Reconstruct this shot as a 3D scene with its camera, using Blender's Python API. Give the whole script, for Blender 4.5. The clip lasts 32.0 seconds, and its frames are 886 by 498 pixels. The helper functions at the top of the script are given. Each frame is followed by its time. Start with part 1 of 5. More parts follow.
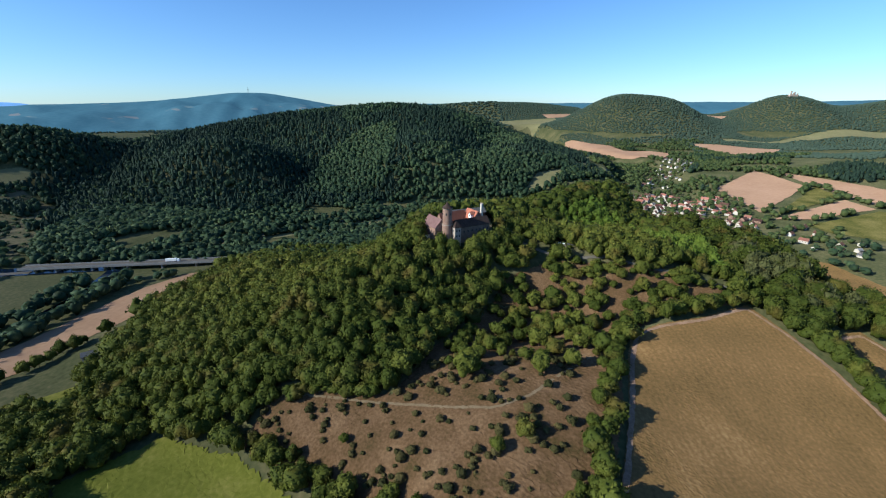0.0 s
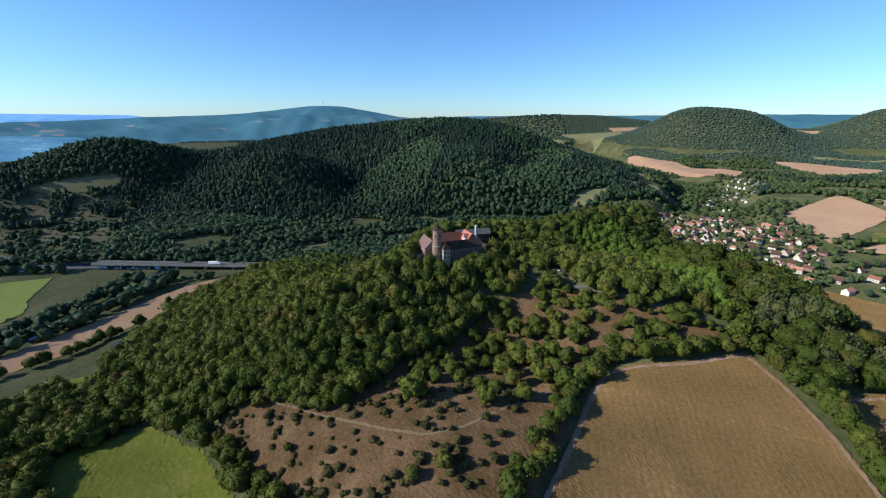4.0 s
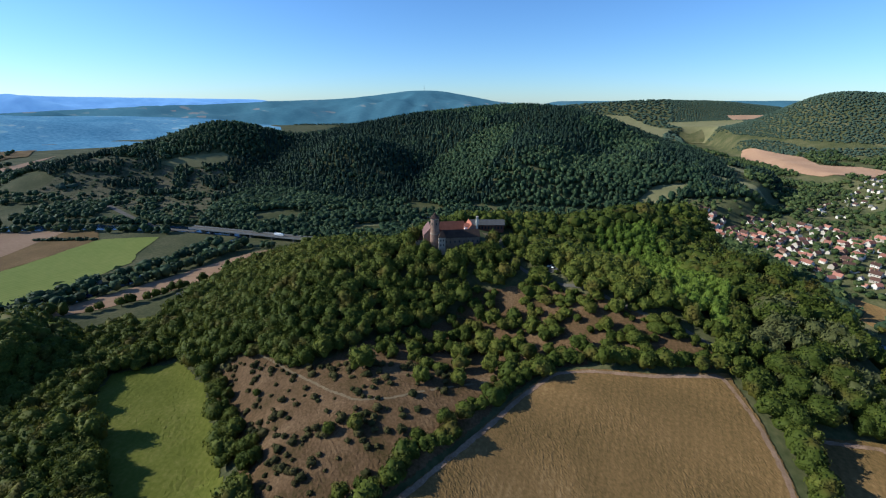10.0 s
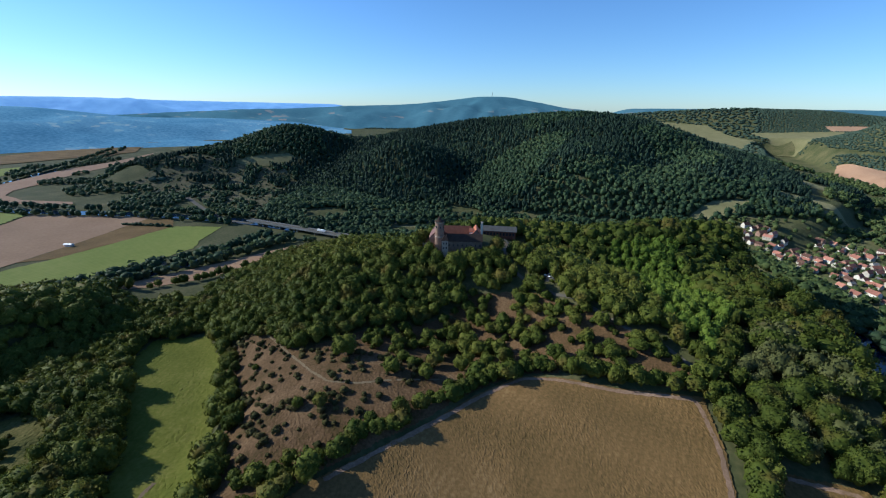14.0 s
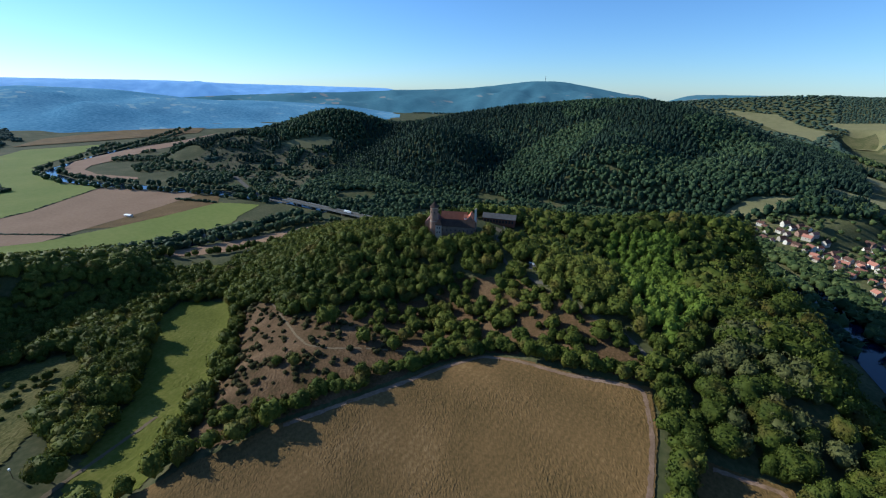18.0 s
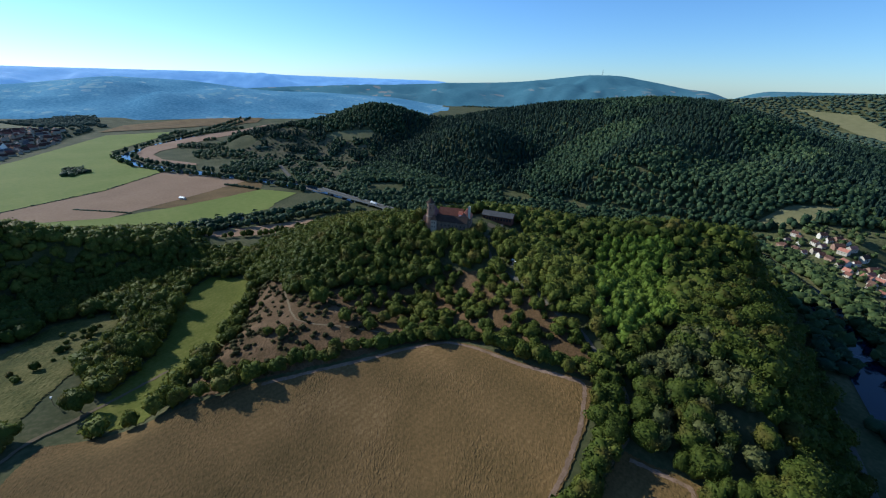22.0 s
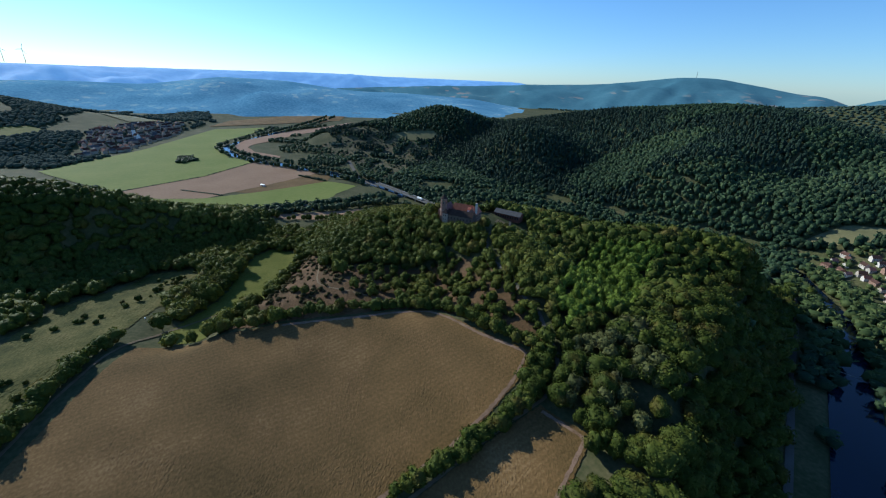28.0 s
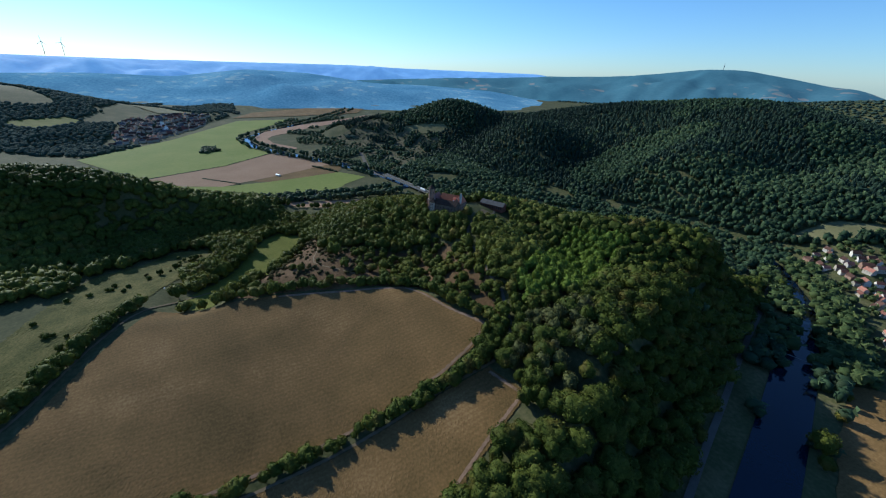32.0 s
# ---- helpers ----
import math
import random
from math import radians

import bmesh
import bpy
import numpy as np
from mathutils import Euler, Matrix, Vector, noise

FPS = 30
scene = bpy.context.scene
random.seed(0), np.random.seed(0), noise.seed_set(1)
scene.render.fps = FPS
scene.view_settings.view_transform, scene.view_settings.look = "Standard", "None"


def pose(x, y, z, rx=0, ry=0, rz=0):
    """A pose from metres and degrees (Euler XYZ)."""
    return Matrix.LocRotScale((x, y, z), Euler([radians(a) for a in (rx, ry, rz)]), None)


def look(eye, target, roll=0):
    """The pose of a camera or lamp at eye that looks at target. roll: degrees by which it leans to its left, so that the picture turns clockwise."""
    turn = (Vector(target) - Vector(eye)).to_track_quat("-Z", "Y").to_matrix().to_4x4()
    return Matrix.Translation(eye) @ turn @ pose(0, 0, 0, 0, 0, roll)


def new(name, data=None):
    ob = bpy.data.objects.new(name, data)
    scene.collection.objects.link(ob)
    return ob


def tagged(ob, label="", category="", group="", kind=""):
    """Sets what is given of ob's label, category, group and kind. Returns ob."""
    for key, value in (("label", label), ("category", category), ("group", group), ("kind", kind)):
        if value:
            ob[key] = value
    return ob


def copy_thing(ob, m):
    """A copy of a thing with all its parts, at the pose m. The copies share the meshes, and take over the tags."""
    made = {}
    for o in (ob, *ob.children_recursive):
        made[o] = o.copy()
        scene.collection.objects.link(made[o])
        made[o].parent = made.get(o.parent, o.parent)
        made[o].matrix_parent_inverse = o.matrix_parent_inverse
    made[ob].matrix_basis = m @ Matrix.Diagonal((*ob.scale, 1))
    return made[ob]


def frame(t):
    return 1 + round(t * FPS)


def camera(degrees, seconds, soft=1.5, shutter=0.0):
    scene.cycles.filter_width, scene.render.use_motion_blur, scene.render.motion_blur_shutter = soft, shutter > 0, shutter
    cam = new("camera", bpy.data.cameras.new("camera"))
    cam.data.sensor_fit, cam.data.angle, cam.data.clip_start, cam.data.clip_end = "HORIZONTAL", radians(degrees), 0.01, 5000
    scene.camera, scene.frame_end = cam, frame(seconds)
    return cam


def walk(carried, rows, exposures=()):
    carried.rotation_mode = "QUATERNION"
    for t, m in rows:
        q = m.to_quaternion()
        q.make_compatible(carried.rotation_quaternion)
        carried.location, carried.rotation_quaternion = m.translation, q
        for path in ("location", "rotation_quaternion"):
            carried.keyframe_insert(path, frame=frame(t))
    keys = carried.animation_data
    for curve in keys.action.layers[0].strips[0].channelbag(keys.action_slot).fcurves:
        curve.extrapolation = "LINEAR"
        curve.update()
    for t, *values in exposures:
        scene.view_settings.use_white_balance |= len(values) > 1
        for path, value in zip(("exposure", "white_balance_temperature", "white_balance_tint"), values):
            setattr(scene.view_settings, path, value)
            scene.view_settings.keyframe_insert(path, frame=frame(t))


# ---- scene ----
cam = camera(93.9, 32.0, 1.15)
METRES, EYE, TILT, LEAN, TURN = 400.0, 165.0, -19.0, 0.0, 0.0
EXPOSE = 0.0
ROWS = [
    (0.0, 0.0, 0.0, 0.0, 0.0, 0.0, -0.0),
    (0.5, 0.017, -0.003, 0.0031, 1.08, 0.23, -0.36),
    (1.0, 0.0337, -0.0047, 0.0064, 2.07, 0.33, -0.8),
    (1.5, 0.0504, -0.0062, 0.0096, 3.21, 0.53, -1.21),
    (2.0, 0.0662, -0.006, 0.0124, 4.28, 0.74, -1.59),
    (2.5, 0.0819, -0.0049, 0.0151, 5.34, 0.99, -1.96),
    (3.0, 0.0973, -0.0045, 0.0179, 6.44, 1.17, -2.35),
    (3.5, 0.1127, -0.0028, 0.02, 7.54, 1.32, -2.68),
    (5.5, 0.1744, -0.0025, 0.0268, 11.87, 0.35, -4.11),
    (6.0, 0.1901, -0.0021, 0.0282, 12.96, 0.01, -4.44),
    (6.5, 0.2053, -0.0026, 0.03, 14.02, -0.32, -4.83),
    (7.0, 0.2201, -0.0026, 0.0317, 15.09, -0.59, -5.18),
    (7.5, 0.2345, -0.0016, 0.0333, 16.18, -0.86, -5.51),
    (8.0, 0.2481, -0.0001, 0.0354, 17.26, -1.08, -5.9),
    (8.5, 0.2616, 0.0015, 0.0376, 18.32, -1.36, -6.3),
    (9.0, 0.2756, 0.0048, 0.0388, 19.45, -1.52, -6.67),
    (9.5, 0.2894, 0.0077, 0.04, 20.5, -1.8, -7.04),
    (10.0, 0.3032, 0.011, 0.0415, 21.56, -1.96, -7.45),
    (10.5, 0.3178, 0.0135, 0.0428, 22.66, -2.02, -7.82),
    (11.0, 0.3323, 0.0162, 0.0439, 23.76, -2.13, -8.24),
    (11.5, 0.3467, 0.0191, 0.0454, 24.87, -2.21, -8.64),
    (12.0, 0.3621, 0.0211, 0.0471, 26.02, -2.36, -9.05),
    (12.5, 0.3768, 0.0234, 0.0492, 27.13, -2.5, -9.48),
    (13.0, 0.3906, 0.0255, 0.0517, 28.26, -2.55, -9.9),
    (13.5, 0.4041, 0.0287, 0.0536, 29.35, -2.58, -10.28),
    (14.0, 0.417, 0.0304, 0.056, 30.46, -2.67, -10.66),
    (14.5, 0.4301, 0.0328, 0.0586, 31.47, -2.95, -10.92),
    (16.5, 0.4844, 0.0432, 0.0669, 34.8, -4.67, -12.06),
    (17.0, 0.4984, 0.0466, 0.07, 35.65, -5.12, -12.37),
    (17.5, 0.5122, 0.0507, 0.0731, 36.5, -5.6, -12.64),
    (18.0, 0.5262, 0.0548, 0.0767, 37.34, -6.02, -12.92),
    (18.5, 0.5404, 0.0588, 0.0808, 38.18, -6.45, -13.21),
    (19.0, 0.555, 0.063, 0.0849, 39.02, -6.89, -13.48),
    (19.5, 0.5696, 0.0673, 0.0892, 39.85, -7.33, -13.76),
    (20.0, 0.5852, 0.0709, 0.0935, 40.73, -7.77, -14.0),
    (20.5, 0.5998, 0.0746, 0.0981, 41.55, -8.2, -14.28),
    (21.0, 0.6136, 0.0772, 0.103, 42.45, -8.36, -14.61),
    (21.5, 0.6286, 0.0799, 0.1074, 43.47, -8.55, -14.88),
    (22.0, 0.6437, 0.0821, 0.1113, 44.45, -8.68, -15.18),
    (22.5, 0.6598, 0.0833, 0.1153, 45.49, -8.86, -15.42),
    (23.0, 0.6753, 0.0845, 0.1181, 46.42, -9.09, -15.7),
    (23.5, 0.6927, 0.0856, 0.1207, 47.5, -9.33, -15.9),
    (24.0, 0.7097, 0.0865, 0.1232, 48.55, -9.58, -16.14),
    (24.5, 0.7273, 0.088, 0.1254, 49.62, -9.84, -16.31),
    (25.0, 0.7441, 0.0882, 0.1289, 50.61, -10.15, -16.57),
    (25.5, 0.7611, 0.0897, 0.1319, 51.67, -10.41, -16.8),
    (26.0, 0.7769, 0.0911, 0.1356, 52.69, -10.72, -17.1),
    (26.5, 0.7935, 0.0926, 0.1395, 53.72, -11.03, -17.36),
    (28.5, 0.8572, 0.1014, 0.1556, 55.82, -11.99, -17.84),
    (29.0, 0.8723, 0.1035, 0.1594, 56.17, -12.21, -17.91),
    (29.5, 0.8882, 0.1057, 0.1633, 56.6, -12.45, -17.96),
    (30.0, 0.9037, 0.1081, 0.1667, 56.98, -12.66, -18.05),
    (30.5, 0.92, 0.1099, 0.1703, 57.34, -12.92, -18.12),
    (31.0, 0.9368, 0.1112, 0.1745, 57.77, -13.23, -18.13),
    (31.5, 0.9537, 0.1125, 0.1789, 58.19, -13.52, -18.16),
    (32.0, 0.9697, 0.1144, 0.1829, 58.58, -13.79, -18.26),
]
walk_rows = [(t, pose(0, 0, EYE, TILT, LEAN, TURN) @ pose(METRES * x, METRES * y, METRES * z, 90 + pitch, roll, yaw)) for t, x, y, z, yaw, pitch, roll in ROWS]
walk(cam, walk_rows, [(0.0, 0.5, 5880, 4), (13.0, 0.42, 5760, 3), (32.0, 0.35, 5620, 1)])

# ---- world and sun ----
SUN_AZIMUTH, SUN_HEIGHT = 250.0, 28.0
world = bpy.data.worlds.new("sky")
scene.world = world
world.use_nodes = True
wn = world.node_tree
sky = wn.nodes.new("ShaderNodeTexSky")
sky.sky_type, sky.sun_disc = "NISHITA", False
sky.sun_elevation, sky.sun_rotation = radians(SUN_HEIGHT), radians(SUN_AZIMUTH)
sky.air_density, sky.dust_density, sky.ozone_density, sky.altitude = 1.0, 0.15, 3.0, 300
wn.nodes["Background"].inputs[1].default_value = 0.1
hue = wn.nodes.new("ShaderNodeMix")
hue.data_type, hue.blend_type = "RGBA", "MULTIPLY"
hue.inputs[0].default_value, hue.inputs[7].default_value = 1.0, (0.7, 0.89, 1.18, 1)
wn.links.new(sky.outputs[0], hue.inputs[6])
wn.links.new(hue.outputs[2], wn.nodes["Background"].inputs[0])
sun = new("sun", bpy.data.lights.new("sun", "SUN"))
sun.data.energy, sun.data.angle, sun.data.color = 5.0, radians(0.5), (1.0, 0.93, 0.82)
_a, _e = radians(SUN_AZIMUTH), radians(SUN_HEIGHT)
toward = Vector((math.sin(_a) * math.cos(_e), math.cos(_a) * math.cos(_e), math.sin(_e)))
sun.matrix_world = look(toward * 3000, (0, 0, 0))


# ---- materials ----
def shader(name, stops, size=8.0, fine=0.0, rough=0.9, bump=0.0, leaf=0.0, tint="", glow=0.0, metal=0.0, rows=None, random=0.0, autumn=None):
    """Two scales of noise over a ramp of colours, in metres. rows: (degrees, spacing, depth) of drilled lines."""
    m = bpy.data.materials.new(name)
    m.use_nodes = True
    t = m.node_tree
    N, L = t.nodes, t.links
    bsdf = N["Principled BSDF"]
    geo = N.new("ShaderNodeNewGeometry")
    n1 = N.new("ShaderNodeTexNoise")
    n1.inputs["Scale"].default_value, n1.inputs["Detail"].default_value = 1 / size, 5
    L.new(geo.outputs["Position"], n1.inputs["Vector"])
    value = n1.outputs["Fac"]
    if fine:
        n2 = N.new("ShaderNodeTexNoise")
        n2.inputs["Scale"].default_value, n2.inputs["Detail"].default_value = 1 / fine, 6
        L.new(geo.outputs["Position"], n2.inputs["Vector"])
        mix = N.new("ShaderNodeMix")
        mix.inputs[0].default_value = 0.45
        L.new(value, mix.inputs[2]), L.new(n2.outputs["Fac"], mix.inputs[3])
        value = mix.outputs[0]
    if tint:
        at = N.new("ShaderNodeAttribute")
        at.attribute_name = tint
        mix = N.new("ShaderNodeMix")
        mix.inputs[0].default_value = 0.62
        L.new(value, mix.inputs[2]), L.new(at.outputs["Fac"], mix.inputs[3])
        value = mix.outputs[0]
    if random:
        info = N.new("ShaderNodeObjectInfo")
        mix = N.new("ShaderNodeMix")
        mix.inputs[0].default_value = random
        L.new(value, mix.inputs[2]), L.new(info.outputs["Random"], mix.inputs[3])
        value = mix.outputs[0]
    if rows:
        turn = N.new("ShaderNodeVectorRotate")
        turn.inputs["Angle"].default_value = radians(rows[0])
        turn.rotation_type = "Z_AXIS"
        L.new(geo.outputs["Position"], turn.inputs["Vector"])
        wave = N.new("ShaderNodeTexWave")
        wave.inputs["Scale"].default_value, wave.inputs["Distortion"].default_value = 0.314 / rows[1], 2.5
        wave.inputs["Detail"].default_value, wave.inputs["Detail Scale"].default_value = 3, 0.6
        L.new(turn.outputs[0], wave.inputs["Vector"])
        mix = N.new("ShaderNodeMix")
        mix.inputs[0].default_value = rows[2]
        L.new(value, mix.inputs[2]), L.new(wave.outputs["Fac"], mix.inputs[3])
        value = mix.outputs[0]
    ramp = N.new("ShaderNodeValToRGB")
    el = ramp.color_ramp.elements
    while len(el) < len(stops):
        el.new(0.5)
    for e, (p, c) in zip(el, stops):
        e.position, e.color = p, (*c, 1)
    L.new(value, ramp.inputs["Fac"])
    colour = ramp.outputs["Color"]
    if autumn:
        n3 = N.new("ShaderNodeTexNoise")
        n3.inputs["Scale"].default_value, n3.inputs["Detail"].default_value = 1 / 13, 1
        L.new(geo.outputs["Position"], n3.inputs["Vector"])
        cut = N.new("ShaderNodeMapRange")
        cut.inputs["From Min"].default_value, cut.inputs["From Max"].default_value, cut.inputs["To Max"].default_value = 0.56, 0.76, 0.5
        L.new(n3.outputs["Fac"], cut.inputs["Value"])
        turn = N.new("ShaderNodeMix")
        turn.data_type = "RGBA"
        turn.inputs[7].default_value = (*autumn, 1)
        L.new(cut.outputs[0], turn.inputs[0]), L.new(colour, turn.inputs[6])
        colour = turn.outputs[2]
    L.new(colour, bsdf.inputs["Base Color"])
    bsdf.inputs["Roughness"].default_value, bsdf.inputs["Metallic"].default_value = rough, metal
    if rough > 0.85 and "Diffuse Roughness" in bsdf.inputs:
        bsdf.inputs["Diffuse Roughness"].default_value = 0.45
    bsdf.inputs["Specular IOR Level"].default_value = 0.06 if leaf or rough > 0.8 else 0.25
    if bump:
        b = N.new("ShaderNodeBump")
        b.inputs["Strength"].default_value, b.inputs["Distance"].default_value = 0.8, bump
        L.new(value, b.inputs["Height"]), L.new(b.outputs["Normal"], bsdf.inputs["Normal"])
    # Glow of the ramp colour: painted haze on the far ridge.
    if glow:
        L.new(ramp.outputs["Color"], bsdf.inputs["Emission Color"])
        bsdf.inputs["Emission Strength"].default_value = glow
    if leaf:
        tr = N.new("ShaderNodeBsdfTranslucent")
        L.new(colour, tr.inputs["Color"])
        ms = N.new("ShaderNodeMixShader")
        ms.inputs[0].default_value = leaf
        L.new(bsdf.outputs[0], ms.inputs[1]), L.new(tr.outputs[0], ms.inputs[2])
        L.new(ms.outputs[0], N["Material Output"].inputs["Surface"])
    return m


M = {}
M["ground"] = shader("ground_grass", [(0.3, (0.036, 0.045, 0.017)), (0.5, (0.078, 0.08, 0.034)), (0.7, (0.15, 0.128, 0.065))], 45, 3, bump=0.3)
M["hay"] = shader("dry_hay_meadow", [(0.3, (0.13, 0.125, 0.058)), (0.7, (0.2, 0.18, 0.09))], 25, 3, bump=0.1)
M["heath"] = shader("dry_heath", [(0.3, (0.048, 0.04, 0.013)), (0.4, (0.082, 0.052, 0.022)), (0.5, (0.118, 0.069, 0.034)), (0.62, (0.168, 0.104, 0.054)), (0.74, (0.225, 0.152, 0.084))], 16, 1.2, bump=0.25)
M["stubble"] = shader("stubble_field", [(0.34, (0.1, 0.065, 0.024)), (0.45, (0.146, 0.09, 0.034)), (0.56, (0.19, 0.113, 0.044)), (0.7, (0.276, 0.172, 0.076))], 38, 1.4, bump=0.16, rows=(4, 3.4, 0.04))
M["margin"] = shader("bare_field_margin", [(0.35, (0.16, 0.105, 0.066)), (0.5, (0.22, 0.14, 0.092)), (0.65, (0.31, 0.205, 0.14))], 9, 0.8, bump=0.1)
M["tilled"] = shader("tilled_field", [(0.3, (0.25, 0.148, 0.084)), (0.7, (0.36, 0.225, 0.135))], 70, 4)
M["straw"] = shader("straw_field", [(0.3, (0.28, 0.165, 0.1)), (0.7, (0.39, 0.24, 0.15))], 60, 5)
M["meadow"] = shader("mown_meadow", [(0.3, (0.082, 0.096, 0.012)), (0.5, (0.124, 0.13, 0.02)), (0.7, (0.185, 0.172, 0.04))], 26, 2, bump=0.1, rows=(-30, 5, 0.03))
M["pasture"] = shader("rough_pasture", [(0.34, (0.038, 0.045, 0.01)), (0.46, (0.084, 0.082, 0.02)), (0.56, (0.13, 0.114, 0.033)), (0.68, (0.185, 0.148, 0.055))], 20, 1.6, bump=0.25)
M["crop"] = shader("green_crop", [(0.3, (0.15, 0.19, 0.035)), (0.7, (0.24, 0.25, 0.062))], 90, 8, rows=(15, 6, 0.12))
M["track"] = shader("pale_track", [(0.3, (0.13, 0.095, 0.055)), (0.7, (0.22, 0.165, 0.1))], 5, 0.6)
M["asphalt"] = shader("asphalt", [(0.3, (0.1, 0.09, 0.074)), (0.7, (0.155, 0.138, 0.114))], 9, 0.8)
M["leaf"] = shader("broad_leaves", [(0.1, (0.022, 0.035, 0.006)), (0.34, (0.055, 0.071, 0.012)), (0.56, (0.106, 0.117, 0.021)), (0.85, (0.19, 0.174, 0.036))], 60, 1.0, rough=0.65, bump=0.9, leaf=0.2, tint="tint", autumn=(0.135, 0.084, 0.024))
M["young_leaf"] = shader("young_leaves", [(0.12, (0.056, 0.092, 0.015)), (0.4, (0.115, 0.162, 0.024)), (0.7, (0.18, 0.22, 0.038)), (0.9, (0.23, 0.255, 0.055))], 40, 0.9, rough=0.65, bump=0.6, leaf=0.25, tint="tint")
M["pale"] = shader("pale_grey_leaves", [(0.15, (0.054, 0.062, 0.02)), (0.5, (0.118, 0.12, 0.044)), (0.85, (0.205, 0.185, 0.08))], 40, 0.9, rough=0.65, bump=0.6, leaf=0.22, tint="tint", autumn=(0.165, 0.11, 0.055))
M["hill_leaf"] = shader("hill_leaves", [(0.12, (0.018, 0.036, 0.02)), (0.34, (0.04, 0.068, 0.034)), (0.56, (0.076, 0.11, 0.049)), (0.85, (0.145, 0.174, 0.072))], 60, 1.1, rough=0.65, bump=0.4, leaf=0.2, tint="tint", autumn=(0.056, 0.06, 0.03))
M["valley_leaf"] = shader("garden_leaves", [(0.12, (0.024, 0.042, 0.016)), (0.34, (0.052, 0.076, 0.027)), (0.56, (0.09, 0.114, 0.04)), (0.85, (0.155, 0.172, 0.064))], 60, 1.1, rough=0.65, bump=0.4, leaf=0.2, tint="tint")
M["grey_roof"] = shader("grey_sheet_roof", [(0.3, (0.07, 0.068, 0.066)), (0.7, (0.13, 0.125, 0.12))], 3, 0.5)
M["needle"] = shader("dark_needles", [(0.2, (0.019, 0.035, 0.024)), (0.5, (0.038, 0.062, 0.038)), (0.9, (0.074, 0.102, 0.054))], 60, 1.2, rough=0.7, leaf=0.12, tint="tint")
M["bush"] = shader("juniper_leaves", [(0.2, (0.034, 0.038, 0.013)), (0.8, (0.098, 0.08, 0.03))], 5, 0.5, rough=0.8, leaf=0.1, random=0.5)
M["dry_slope"] = shader("dry_scrub_slope", [(0.34, (0.05, 0.056, 0.026)), (0.48, (0.095, 0.088, 0.045)), (0.6, (0.145, 0.12, 0.07)), (0.72, (0.2, 0.16, 0.1))], 28, 3, bump=0.2)
M["bark"] = shader("bark", [(0.3, (0.07, 0.05, 0.035)), (0.7, (0.14, 0.11, 0.08))], 1.0, 0.2)
M["water"] = shader("river_water", [(0.3, (0.003, 0.008, 0.02)), (0.7, (0.005, 0.012, 0.028))], 30, 2, rough=0.1, bump=0.01)
M["sandstone"] = shader("red_sandstone", [(0.3, (0.19, 0.11, 0.078)), (0.5, (0.27, 0.17, 0.125)), (0.7, (0.35, 0.24, 0.185))], 3, 0.5, bump=0.08)
M["plaster"] = shader("pale_plaster", [(0.25, (0.38, 0.33, 0.26)), (0.75, (0.66, 0.61, 0.53))], 4, 0.6, random=0.6)
M["oldroof"] = shader("old_brown_tiles", [(0.3, (0.06, 0.035, 0.028)), (0.7, (0.135, 0.072, 0.055))], 3, 0.4, bump=0.05, random=0.3)
M["redroof"] = shader("red_roof_tiles", [(0.25, (0.17, 0.075, 0.056)), (0.75, (0.4, 0.18, 0.13))], 3, 0.4, bump=0.05, random=0.6)
M["newroof"] = shader("bright_red_tiles", [(0.3, (0.36, 0.12, 0.07)), (0.7, (0.5, 0.2, 0.13))], 3, 0.4, bump=0.05)
M["slate"] = shader("grey_slates", [(0.3, (0.1, 0.1, 0.105)), (0.7, (0.2, 0.2, 0.205))], 2, 0.4, random=0.4)
M["concrete"] = shader("concrete", [(0.3, (0.2, 0.195, 0.18)), (0.7, (0.3, 0.29, 0.27))], 6, 0.7)
M["glass"] = shader("window_glass", [(0.3, (0.02, 0.025, 0.03)), (0.7, (0.04, 0.045, 0.05))], 2, rough=0.1)
M["wood"] = shader("dark_timber", [(0.3, (0.08, 0.05, 0.03)), (0.7, (0.16, 0.1, 0.06))], 2, 0.3)
M["white"] = shader("white_paint", [(0.3, (0.72, 0.72, 0.7)), (0.7, (0.82, 0.82, 0.8))], 2, 0.4, rough=0.5)
# Greyed, bluish leaf green: haze is mixed into the far trees' colour.
M["far_leaf"] = shader("haze_tinted_foliage", [(0.3, (0.05, 0.074, 0.052)), (0.5, (0.08, 0.106, 0.072)), (0.7, (0.122, 0.145, 0.096))], 90, 12, rough=1.0, tint="tint")


